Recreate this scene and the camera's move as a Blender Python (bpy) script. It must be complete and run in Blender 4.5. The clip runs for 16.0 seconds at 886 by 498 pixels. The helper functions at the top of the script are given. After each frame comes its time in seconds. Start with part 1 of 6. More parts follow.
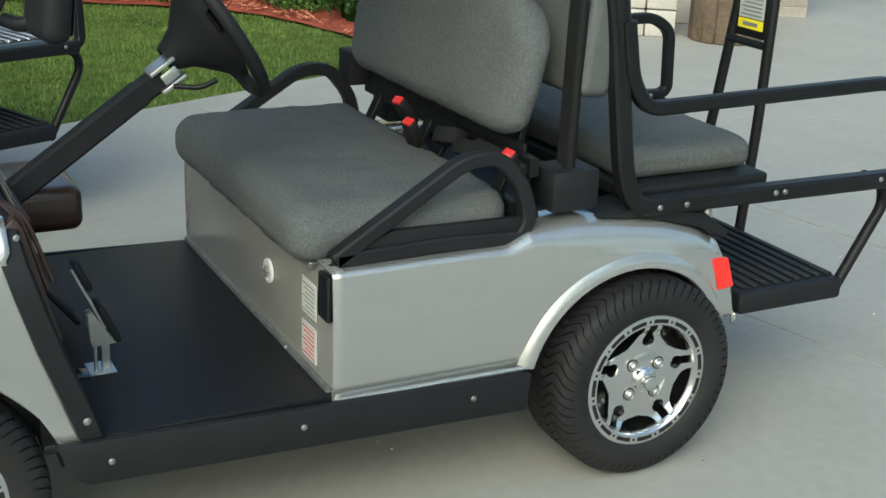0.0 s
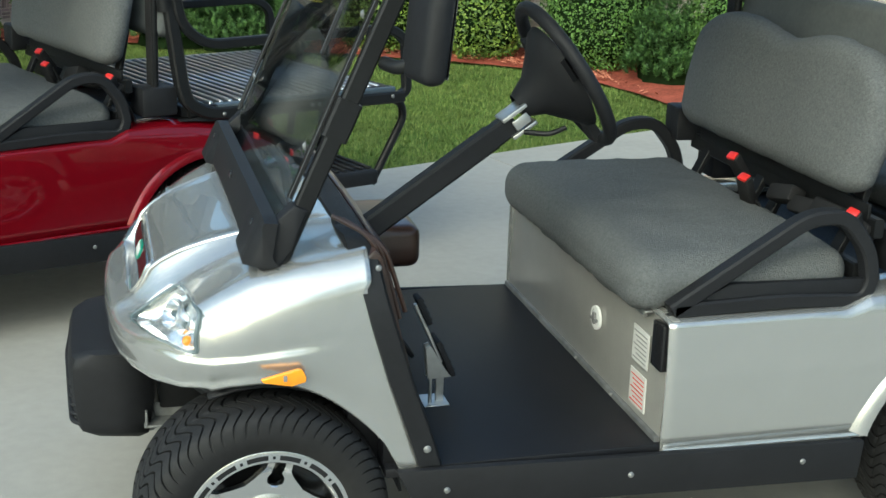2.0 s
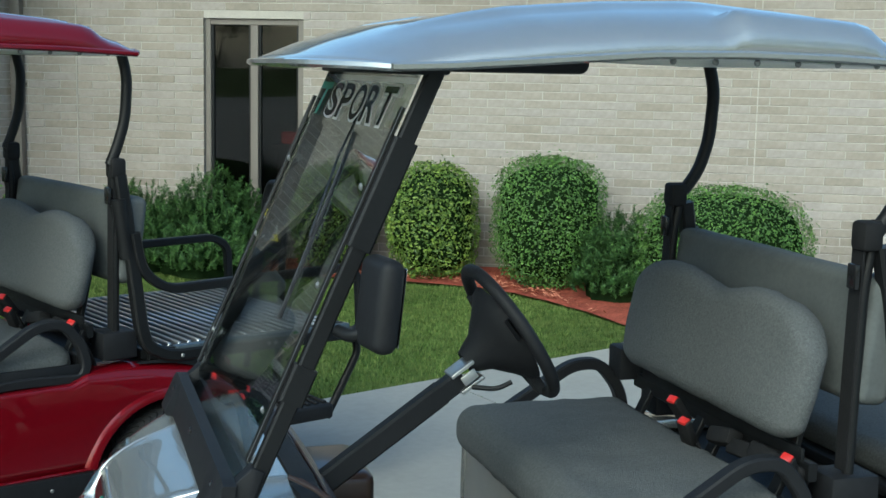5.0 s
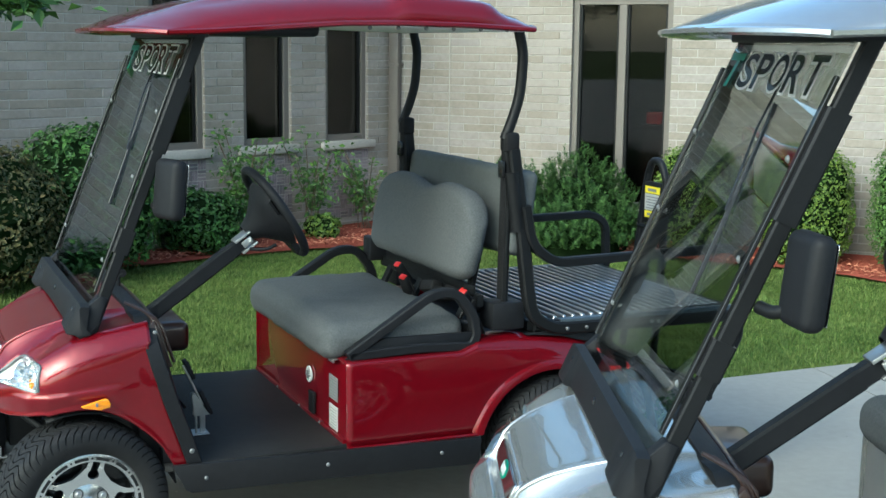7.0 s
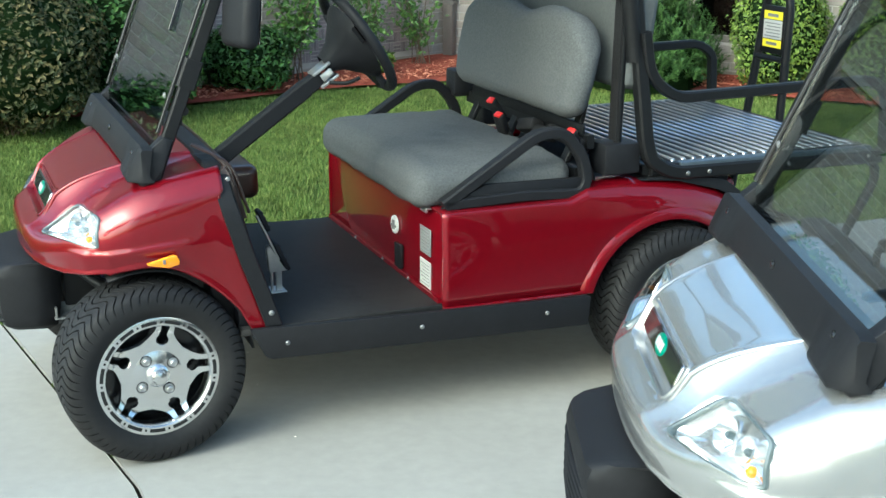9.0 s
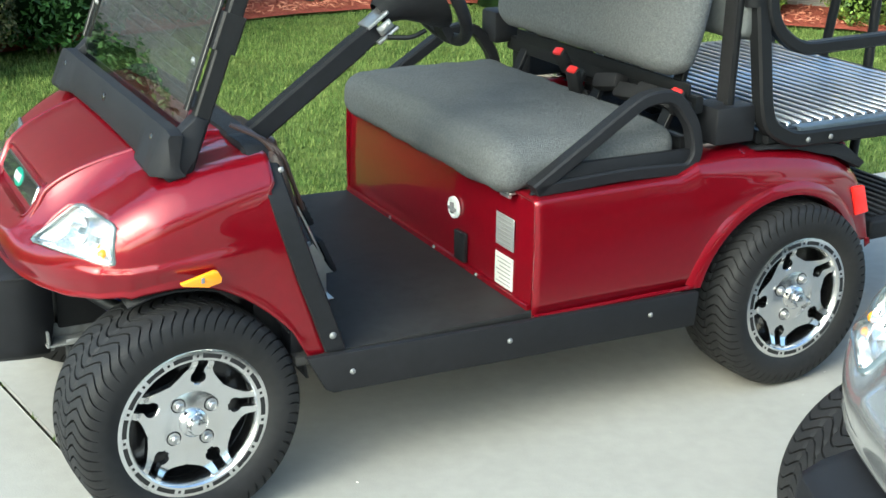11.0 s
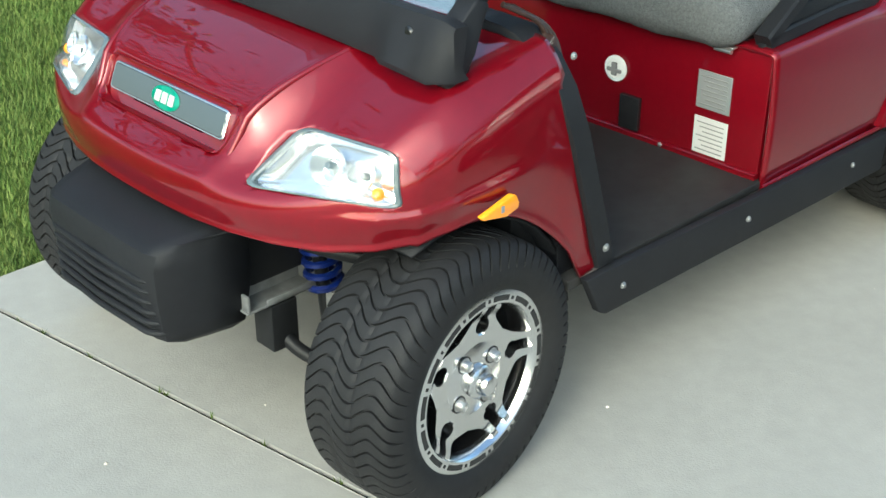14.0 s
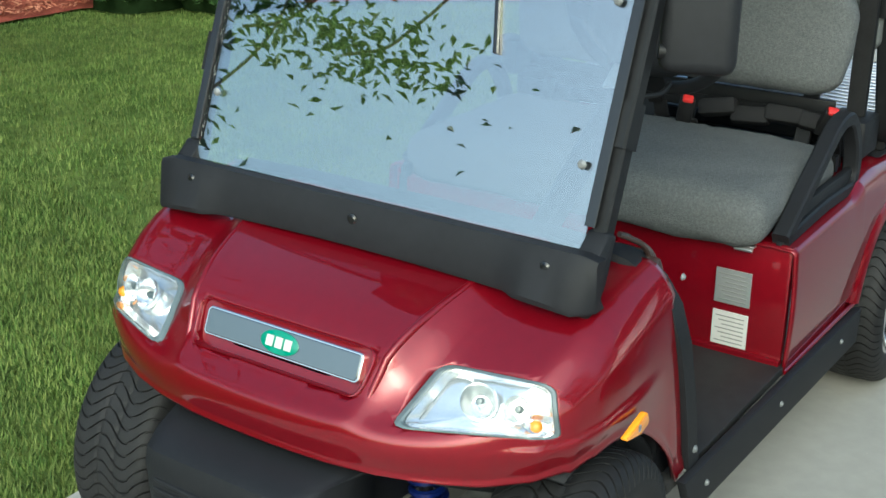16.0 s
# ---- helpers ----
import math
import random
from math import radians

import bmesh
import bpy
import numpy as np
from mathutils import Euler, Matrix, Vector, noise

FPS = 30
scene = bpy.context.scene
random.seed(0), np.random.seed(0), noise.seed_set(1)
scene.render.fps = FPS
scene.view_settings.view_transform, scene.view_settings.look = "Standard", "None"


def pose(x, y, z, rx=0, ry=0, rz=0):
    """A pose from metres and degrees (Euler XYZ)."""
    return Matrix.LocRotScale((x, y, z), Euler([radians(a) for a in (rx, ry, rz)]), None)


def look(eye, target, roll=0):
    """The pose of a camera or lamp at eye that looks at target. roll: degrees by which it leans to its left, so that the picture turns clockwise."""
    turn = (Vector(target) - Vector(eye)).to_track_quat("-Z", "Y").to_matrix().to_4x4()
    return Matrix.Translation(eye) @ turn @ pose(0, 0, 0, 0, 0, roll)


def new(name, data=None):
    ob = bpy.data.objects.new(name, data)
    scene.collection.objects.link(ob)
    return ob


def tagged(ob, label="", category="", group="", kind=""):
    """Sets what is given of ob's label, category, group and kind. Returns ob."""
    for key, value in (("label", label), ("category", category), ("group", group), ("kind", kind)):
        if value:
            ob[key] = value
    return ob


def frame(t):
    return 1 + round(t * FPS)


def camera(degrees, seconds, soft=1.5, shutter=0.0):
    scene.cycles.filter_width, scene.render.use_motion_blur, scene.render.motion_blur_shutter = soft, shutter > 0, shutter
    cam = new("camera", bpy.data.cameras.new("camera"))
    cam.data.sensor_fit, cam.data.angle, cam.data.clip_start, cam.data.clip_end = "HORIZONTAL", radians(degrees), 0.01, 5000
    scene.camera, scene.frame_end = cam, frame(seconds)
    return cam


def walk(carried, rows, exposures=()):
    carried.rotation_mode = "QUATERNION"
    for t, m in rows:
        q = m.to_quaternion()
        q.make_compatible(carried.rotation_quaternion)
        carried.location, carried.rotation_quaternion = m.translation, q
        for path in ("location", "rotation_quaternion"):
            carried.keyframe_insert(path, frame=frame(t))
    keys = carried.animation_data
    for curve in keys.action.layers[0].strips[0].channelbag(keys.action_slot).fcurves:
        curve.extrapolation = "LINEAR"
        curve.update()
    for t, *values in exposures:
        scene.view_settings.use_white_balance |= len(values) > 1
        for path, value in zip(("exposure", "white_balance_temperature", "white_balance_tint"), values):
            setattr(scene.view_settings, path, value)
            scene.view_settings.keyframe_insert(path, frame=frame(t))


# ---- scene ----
# BEGIN PATH
cam = camera(38.28, 16.0, soft=1.5, shutter=0.0)
PATH = [  # seconds, place, tilt from straight down, heading, lean
    (0, -0.110, -2.329, 1.604, 70.47, -27.77, 2.32),
    (0.5, -0.187, -2.297, 1.532, 70.95, -23.48, 1.16),
    (1, -0.242, -2.300, 1.524, 70.57, -19.25, 0.90),
    (1.5, -0.257, -2.314, 1.522, 70.88, -16.19, 1.03),
    (2, -0.282, -2.315, 1.580, 72.81, -15.35, 1.75),
    (2.5, -0.297, -2.327, 1.626, 75.95, -16.11, 1.92),
    (3, -0.282, -2.347, 1.661, 78.68, -16.90, 1.70),
    (3.2, -0.276, -2.355, 1.674, 79.63, -17.30, 1.61),
    (5.3, -0.323, -2.428, 1.730, 82.11, -17.07, 1.13),
    (5.5, -0.339, -2.392, 1.724, 82.12, -14.94, 1.08),
    (6, -0.387, -2.384, 1.718, 82.06, -9.62, 1.19),
    (6.5, -0.425, -2.374, 1.708, 81.79, -4.90, 0.97),
    (7, -0.453, -2.383, 1.699, 80.94, -1.63, 0.66),
    (7.5, -0.479, -2.362, 1.680, 79.64, 0.24, 0.56),
    (8, -0.541, -2.277, 1.660, 77.80, 0.46, 0.91),
    (8.5, -0.594, -2.055, 1.617, 75.61, 0.35, 0.63),
    (8.7, -0.617, -1.967, 1.607, 74.75, 0.25, 0.36),
    (10.8, -1.109, -1.140, 1.571, 70.44, -5.24, 1.10),
    (11, -1.154, -1.044, 1.567, 69.96, -5.64, 0.71),
    (11.5, -1.263, -0.924, 1.563, 69.03, -6.63, -0.12),
    (12, -1.524, -0.826, 1.568, 67.13, -10.78, 0.66),
    (12.5, -1.737, -0.695, 1.533, 65.12, -13.96, 0.76),
    (13, -1.862, -0.552, 1.526, 62.75, -15.40, -0.01),
    (13.5, -1.977, -0.396, 1.522, 61.76, -17.12, -0.88),
    (14, -2.177, -0.242, 1.525, 61.63, -21.32, -0.37),
    (14.5, -2.346, -0.151, 1.533, 61.68, -24.36, -0.59),
    (15, -2.495, -0.020, 1.551, 61.37, -27.31, -1.17),
    (15.5, -2.655, 0.055, 1.595, 63.41, -31.45, -0.42),
    (16, -2.745, 0.046, 1.671, 68.53, -33.41, 0.31),
]
RED_X, RED_Y, RED_TURN = -1.447, 1.454, 22.34
# END PATH
walk(cam, [(t, pose(x, y, z, tilt, 0, turn) @ pose(0, 0, 0, 0, 0, lean)) for t, x, y, z, tilt, turn, lean in PATH],
     exposures=[(0, 0.92, 5600, -8), (1, 1.13, 5550, -9), (3.2, 1.19, 5500, -9), (5.3, 0.75, 5050, -11), (6.5, 1.07, 5050, -11), (8, 1.55, 5150, -10), (8.7, 1.65, 5200, -10), (10.8, 1.92, 5400, -8), (12, 2.02, 5450, -7), (13, 1.75, 5450, -7), (14.5, 1.46, 5420, -9), (16, 1.18, 5350, -10)])

# ---- world and light: a clear evening, the place itself in open shade ----
world = bpy.data.worlds.new("world")
scene.world = world
world.use_nodes = True
wn = world.node_tree.nodes
sky = wn.new("ShaderNodeTexSky")
sky.sky_type, sky.sun_disc = "NISHITA", False
sky.sun_elevation, sky.sun_rotation = radians(33), radians(221)
sky.dust_density, sky.ozone_density = 5.5, 0.3
wn["Background"].inputs["Strength"].default_value = 0.15
world.node_tree.links.new(sky.outputs["Color"], wn["Background"].inputs["Color"])
sun = new("sun", bpy.data.lights.new("sun", "SUN"))
sun.data.energy, sun.data.angle, sun.data.color = 0.3, radians(80), (1.0, 0.98, 0.95)
sun.matrix_world = look((-5.2, -6.0, 5.2), (0, 0, 0))


# ---- materials ----
def material(name, color, rough=0.5, metal=0.0, vary=0.12, scale=30.0, bump=0.0, bump_scale=200.0, coat=0.0, dirt=0.0, dirt_color=(0.2, 0.18, 0.15), island=0.0, hue=None, spec=0.5, broad=0.12):
    """A surface with two scales of variation and fine relief, in the thing's own metres."""
    m = bpy.data.materials.new(name)
    m.use_nodes = True
    nt = m.node_tree
    n, link = nt.nodes, nt.links.new
    b = n["Principled BSDF"]
    b.inputs["Roughness"].default_value, b.inputs["Metallic"].default_value = rough, metal
    b.inputs["Coat Weight"].default_value, b.inputs["Coat Roughness"].default_value = coat, 0.02
    b.inputs["Specular IOR Level"].default_value = spec
    co = n.new("ShaderNodeTexCoord").outputs["Object"]
    big, fine = n.new("ShaderNodeTexNoise"), n.new("ShaderNodeTexNoise")
    for tex, s, d in ((big, scale * broad, 4), (fine, scale, 6)):
        tex.inputs["Scale"].default_value, tex.inputs["Detail"].default_value = s, d
        link(co, tex.inputs["Vector"])
    add = n.new("ShaderNodeMath")
    add.operation = "ADD"
    link(big.outputs["Fac"], add.inputs[0])
    link(fine.outputs["Fac"], add.inputs[1])
    ramp = n.new("ShaderNodeMapRange")
    ramp.inputs["From Min"].default_value, ramp.inputs["From Max"].default_value = 0.7, 1.3
    ramp.inputs["To Min"].default_value, ramp.inputs["To Max"].default_value = 1 - vary, 1 + vary
    link(add.outputs[0], ramp.inputs["Value"])
    level = ramp.outputs["Result"]
    if island:
        geo = n.new("ShaderNodeNewGeometry")
        obi = n.new("ShaderNodeObjectInfo")
        both = n.new("ShaderNodeMath")
        both.operation = "ADD"
        link(geo.outputs["Random Per Island"], both.inputs[0])
        link(obi.outputs["Random"], both.inputs[1])
        wrap = n.new("ShaderNodeMath")
        wrap.operation = "FRACT"
        link(both.outputs[0], wrap.inputs[0])
        span = n.new("ShaderNodeMapRange")
        span.inputs["To Min"].default_value, span.inputs["To Max"].default_value = 1 - island, 1 + island
        link(wrap.outputs[0], span.inputs["Value"])
        mul = n.new("ShaderNodeMath")
        mul.operation = "MULTIPLY"
        link(level, mul.inputs[0])
        link(span.outputs["Result"], mul.inputs[1])
        level = mul.outputs[0]
    base = n.new("ShaderNodeRGB")
    base.outputs[0].default_value = (*color, 1)
    tint = base.outputs[0]
    if hue:
        mixh = n.new("ShaderNodeMix")
        mixh.data_type = "RGBA"
        link(wrap.outputs[0] if island else big.outputs["Fac"], mixh.inputs["Factor"])
        link(tint, mixh.inputs["A"])
        mixh.inputs["B"].default_value = (*hue, 1)
        tint = mixh.outputs["Result"]
    scaled = n.new("ShaderNodeVectorMath")
    scaled.operation = "SCALE"
    link(tint, scaled.inputs[0])
    link(level, scaled.inputs["Scale"])
    out = scaled.outputs[0]
    if dirt:
        spot = n.new("ShaderNodeTexNoise")
        spot.inputs["Scale"].default_value, spot.inputs["Detail"].default_value = scale * 0.05, 8
        link(co, spot.inputs["Vector"])
        cut = n.new("ShaderNodeMapRange")
        cut.inputs["From Min"].default_value, cut.inputs["From Max"].default_value = 0.5, 0.75
        cut.inputs["To Max"].default_value = dirt
        link(spot.outputs["Fac"], cut.inputs["Value"])
        mix = n.new("ShaderNodeMix")
        mix.data_type = "RGBA"
        link(cut.outputs["Result"], mix.inputs["Factor"])
        link(out, mix.inputs["A"])
        mix.inputs["B"].default_value = (*dirt_color, 1)
        out = mix.outputs["Result"]
    link(out, b.inputs["Base Color"])
    if bump:
        tex = n.new("ShaderNodeTexNoise")
        tex.inputs["Scale"].default_value, tex.inputs["Detail"].default_value = bump_scale, 4
        link(co, tex.inputs["Vector"])
        bm = n.new("ShaderNodeBump")
        bm.inputs["Strength"].default_value, bm.inputs["Distance"].default_value = bump, 0.004
        link(tex.outputs["Fac"], bm.inputs["Height"])
        link(bm.outputs["Normal"], b.inputs["Normal"])
    return m


def glass(name, tint, rough=0.0, shine=0.05):
    m = bpy.data.materials.new(name)
    m.use_nodes = True
    n, link = m.node_tree.nodes, m.node_tree.links.new
    clear, gloss, mix, edge = n.new("ShaderNodeBsdfTransparent"), n.new("ShaderNodeBsdfGlossy"), n.new("ShaderNodeMixShader"), n.new("ShaderNodeLayerWeight")
    clear.inputs["Color"].default_value = (*tint, 1)
    gloss.inputs["Roughness"].default_value = rough
    edge.inputs["Blend"].default_value = 0.5
    power, scale = n.new("ShaderNodeMath"), n.new("ShaderNodeMath")
    power.operation, scale.operation = "POWER", "MULTIPLY_ADD"
    power.inputs[1].default_value = 4.0
    scale.inputs[1].default_value, scale.inputs[2].default_value = 0.55, shine
    link(edge.outputs["Facing"], power.inputs[0])
    link(power.outputs[0], scale.inputs[0])
    link(scale.outputs[0], mix.inputs[0])
    link(clear.outputs[0], mix.inputs[1])
    link(gloss.outputs[0], mix.inputs[2])
    link(mix.outputs[0], n["Material Output"].inputs["Surface"])
    return m


SILVER = material("silver_paint", (0.46, 0.465, 0.455), 0.27, 0.72, 0.03, 300, coat=1.0)
SILVER_PANEL = material("silver_panel", (0.36, 0.355, 0.33), 0.38, 0.5, 0.04, 200, coat=0.3)
RED = material("red_paint", (0.165, 0.0012, 0.0075), 0.36, 0.40, 0.05, 400, coat=1.0, spec=0.1)
BLACK = material("black_powder_coat", (0.009, 0.0095, 0.0105), 0.45, 0.0, 0.15, 120, bump=0.12, bump_scale=900, spec=0.22)
PLASTIC = material("black_plastic", (0.012, 0.0125, 0.0145), 0.55, 0.0, 0.15, 60, bump=0.2, bump_scale=1400, spec=0.22)
SHINY_BLACK = material("gloss_black", (0.012, 0.012, 0.013), 0.15, 0.0, 0.1, 60)
MAT = material("rubber_mat", (0.009, 0.0095, 0.012), 0.42, 0.0, 0.25, 40, bump=0.25, bump_scale=700, dirt=0.16, dirt_color=(0.045, 0.04, 0.036), spec=0.25)
MAT_DUSTY = material("dusty_rubber_mat", (0.020, 0.0195, 0.019), 0.6, 0.0, 0.3, 30, bump=0.25, bump_scale=700, dirt=0.5, dirt_color=(0.055, 0.048, 0.04), spec=0.25)
RUBBER = material("tyre_rubber", (0.012, 0.012, 0.0128), 0.66, 0.0, 0.22, 60, bump=0.2, bump_scale=500, dirt=0.2, dirt_color=(0.05, 0.047, 0.042), spec=0.3)
CHROME = material("machined_alloy", (0.74, 0.74, 0.735), 0.2, 1.0, 0.02, 80)
BARREL = material("rim_barrel", (0.008, 0.008, 0.0085), 0.22, 0.0, 0.1, 60)
STEEL = material("bare_steel", (0.5, 0.5, 0.49), 0.35, 0.9, 0.1, 60)
GALV = material("galvanised_steel", (0.21, 0.215, 0.215), 0.5, 0.5, 0.3, 40, dirt=0.4, dirt_color=(0.05, 0.045, 0.04))
FABRIC = material("grey_tweed", (0.105, 0.110, 0.112), 0.95, 0.0, 0.25, 330, bump=1.0, bump_scale=300, spec=0.15, broad=0.45)
FABRIC_SIDE = material("grey_vinyl", (0.082, 0.088, 0.088), 0.85, 0.0, 0.12, 90, bump=0.3, bump_scale=600)
ORANGE = material("amber_lens", (0.95, 0.33, 0.01), 0.2, 0.0, 0.06, 60, coat=0.6)
REFLECT = material("red_lens", (0.8, 0.02, 0.015), 0.25, 0.0, 0.08, 90, coat=0.6)
BUCKLE = material("red_button", (0.5, 0.02, 0.018), 0.4, 0.0, 0.05, 90)
GREY_LABEL = material("silver_label", (0.27, 0.28, 0.28), 0.3, 0.3, 0.05, 60)
LABEL = material("white_label", (0.5, 0.5, 0.48), 0.45, 0.0, 0.04, 60)
INK = material("grey_ink", (0.2, 0.2, 0.2), 0.6, 0.0, 0.05, 60)
RED_INK = material("red_ink", (0.5, 0.05, 0.04), 0.6, 0.0, 0.05, 60)
YELLOW = material("yellow_label", (0.85, 0.72, 0.02), 0.45, 0.0, 0.04, 60)
GREEN_BADGE = material("green_badge", (0.015, 0.20, 0.125), 0.3, 0.0, 0.04, 60, coat=0.3)
WHITE = material("white_plastic", (0.75, 0.76, 0.74), 0.35, 0.0, 0.05, 60)
SPRING = material("blue_spring", (0.005, 0.014, 0.11), 0.3, 0.2, 0.1, 60, coat=0.5)
BELT = material("belt_webbing", (0.012, 0.012, 0.013), 0.75, 0.0, 0.2, 300, bump=0.3, bump_scale=600, spec=0.2)
BROWN = material("dark_brown_moulding", (0.03, 0.016, 0.012), 0.3, 0.0, 0.2, 40, coat=0.3)
GLASS = glass("tinted_pane", (0.86, 0.89, 0.88), 0.0, 0.30)
LENS = glass("clear_lens", (0.92, 0.93, 0.93))
WINDOW = glass("house_pane", (0.42, 0.44, 0.44), 0.0, 0.035)
CONCRETE = material("concrete", (0.315, 0.305, 0.277), 0.85, 0.0, 0.07, 22, bump=0.2, bump_scale=220, dirt=0.3, dirt_color=(0.27, 0.255, 0.225), spec=0.25)
SOIL = material("lawn_soil", (0.055, 0.115, 0.020), 1.0, 0.0, 0.4, 14, bump=0.6, bump_scale=60, hue=(0.11, 0.115, 0.035), spec=0.05)
GRASS = material("grass_blade", (0.066, 0.124, 0.020), 0.7, 0.0, 0.4, 6, island=0.22, hue=(0.14, 0.17, 0.045), spec=0.2)
MULCH = material("red_mulch", (0.26, 0.07, 0.045), 0.95, 0.0, 0.4, 50, bump=0.8, bump_scale=70, spec=0.1)
CHIP = material("mulch_chip", (0.3, 0.075, 0.045), 0.9, 0.0, 0.2, 40, island=0.5, hue=(0.36, 0.16, 0.1), spec=0.1)
BRICK = material("brick", (0.365, 0.325, 0.275), 0.9, 0.0, 0.13, 26, island=0.30, hue=(0.235, 0.215, 0.20), bump=0.4, bump_scale=120, spec=0.2)
BRICK_DARK = material("mottled_brick", (0.33, 0.29, 0.30), 0.9, 0.0, 0.2, 30, island=0.45, hue=(0.19, 0.155, 0.165), bump=0.4, bump_scale=120, spec=0.2)
MORTAR = material("mortar", (0.40, 0.375, 0.34), 0.95, 0.0, 0.1, 60, bump=0.4, bump_scale=200, spec=0.1)
FRAME = material("window_frame_paint", (0.14, 0.125, 0.11), 0.45, 0.0, 0.06, 60)
STONE = material("sill_stone", (0.42, 0.39, 0.35), 0.85, 0.0, 0.1, 60, bump=0.3)
# the rooms' lack of light is put into this dark lining colour
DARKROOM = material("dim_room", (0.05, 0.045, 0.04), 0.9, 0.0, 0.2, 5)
CURTAIN = material("curtain", (0.22, 0.18, 0.12), 0.9, 0.0, 0.2, 20)
LEAF_LIGHT = material("privet_leaf", (0.080, 0.150, 0.022), 0.5, 0.0, 0.15, 4, island=0.45, hue=(0.135, 0.185, 0.026), spec=0.4)
LEAF_MID = material("box_leaf", (0.058, 0.125, 0.023), 0.5, 0.0, 0.15, 4, island=0.4, hue=(0.092, 0.165, 0.028), spec=0.4)
LEAF_DARK = material("pine_needle", (0.034, 0.082, 0.02), 0.6, 0.0, 0.2, 4, island=0.4, hue=(0.065, 0.12, 0.026), spec=0.3)
LEAF_BROWN = material("mixed_leaf", (0.036, 0.06, 0.018), 0.6, 0.0, 0.2, 4, island=0.5, hue=(0.085, 0.07, 0.028), spec=0.3)
LEAF_TREE = material("tree_leaf", (0.034, 0.085, 0.015), 0.5, 0.0, 0.2, 4, island=0.4, hue=(0.06, 0.125, 0.024), spec=0.4)
# near-black green: the shade between leaves, given as colour to the shrub cores
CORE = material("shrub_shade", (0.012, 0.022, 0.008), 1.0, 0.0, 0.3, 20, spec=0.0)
BARK = material("bark", (0.12, 0.09, 0.065), 0.95, 0.0, 0.3, 30, bump=0.8, bump_scale=60, spec=0.1)
GRIT = material("grit", (0.2, 0.16, 0.12), 0.9, 0.0, 0.3, 60, island=0.8, hue=(0.6, 0.56, 0.5), spec=0.1)
DIRT = material("joint_soil", (0.02, 0.017, 0.013), 1.0, 0.0, 0.3, 60, spec=0.0)


# ---- modelling helpers ----
def part(name, bm, mat, parent=None, label="", smooth=True, recalc=True):
    """Links a bmesh as one mesh object under a thing or a part."""
    if recalc:
        bmesh.ops.recalc_face_normals(bm, faces=bm.faces)
    me = bpy.data.meshes.new(name)
    bm.to_mesh(me)
    bm.free()
    me.materials.append(mat)
    if smooth:
        me.shade_smooth()
        me.set_sharp_from_angle(angle=radians(38))
    ob = new(name, me)
    if parent:
        ob.parent = parent
    return tagged(ob, label=label)


def raw(name, verts, faces, mat, parent=None, label="", smooth=False):
    me = bpy.data.meshes.new(name)
    me.from_pydata(verts, [], faces)
    me.materials.append(mat)
    if smooth:
        me.shade_smooth()
    ob = new(name, me)
    if parent:
        ob.parent = parent
    return tagged(ob, label=label)


def thing(name, label, category, group="", m=None):
    ob = new(name)
    ob.empty_display_size = 0.1
    if m:
        ob.matrix_basis = m
    return tagged(ob, label=label, category=category, group=group)


def box(bm, lo, hi, bevel=0.0, segs=2, m=None):
    got = bmesh.ops.create_cube(bm, size=1.0)["verts"]
    lo, hi = Vector(lo), Vector(hi)
    for v in got:
        v.co = Vector(((v.co[k] + 0.5) * (hi[k] - lo[k]) + lo[k]) for k in range(3))
    if bevel:
        edges = {e for v in got for e in v.link_edges}
        out = bmesh.ops.bevel(bm, geom=list(edges), offset=bevel, segments=segs, affect="EDGES", profile=0.5)
        got = list({v for f in out["faces"] for v in f.verts} | {v for v in got if v.is_valid})
    if m:
        bmesh.ops.transform(bm, matrix=m, verts=[v for v in got if v.is_valid])
    return got


def fillet(pts, radius, segs=5):
    """A path with its corners rounded."""
    pts = [Vector(p) for p in pts]
    out = [pts[0]]
    for a, b, c in zip(pts, pts[1:], pts[2:]):
        r = min(radius, (a - b).length * 0.45, (c - b).length * 0.45)
        p, q = b + (a - b).normalized() * r, b + (c - b).normalized() * r
        for i in range(segs + 1):
            t = i / segs
            out.append(p * (1 - t) ** 2 + b * 2 * t * (1 - t) + q * t * t)
    return out + [pts[-1]]


def tube(bm, pts, radius, segs=10, flat=None, cap=True):
    """A bar along a path; flat: the second half-width of a rectangular bar."""
    pts = [Vector(p) for p in pts]
    rings, up = [], None
    for i, p in enumerate(pts):
        d = (pts[min(i + 1, len(pts) - 1)] - pts[max(i - 1, 0)]).normalized()
        if up is None:
            up = Vector((0, 1, 0)) if abs(d.y) < 0.9 else Vector((0, 0, 1))
        side = d.cross(up).normalized()
        up = side.cross(d).normalized()
        ring = []
        if flat is None:
            for k in range(segs):
                a = 2 * math.pi * k / segs
                ring.append(bm.verts.new(p + radius * (math.cos(a) * side + math.sin(a) * up)))
        else:
            c = min(radius, flat) * 0.3
            for sx, sy in ((1, 0), (1, 1), (0, 1), (-1, 1), (-1, 0), (-1, -1), (0, -1), (1, -1)):
                if sx and sy:
                    ring.append(bm.verts.new(p + sx * (radius - c) * side + sy * flat * up))
                    ring.append(bm.verts.new(p + sx * radius * side + sy * (flat - c) * up))
            order = sorted(range(len(ring)), key=lambda k: math.atan2((ring[k].co - p).dot(up) / flat, (ring[k].co - p).dot(side) / radius))
            ring = [ring[k] for k in order]
        rings.append(ring)
    for a, b in zip(rings, rings[1:]):
        for k in range(len(a)):
            bm.faces.new((a[k], a[(k + 1) % len(a)], b[(k + 1) % len(a)], b[k]))
    if cap:
        bm.faces.new(rings[0])
        bm.faces.new(rings[-1])
    return rings


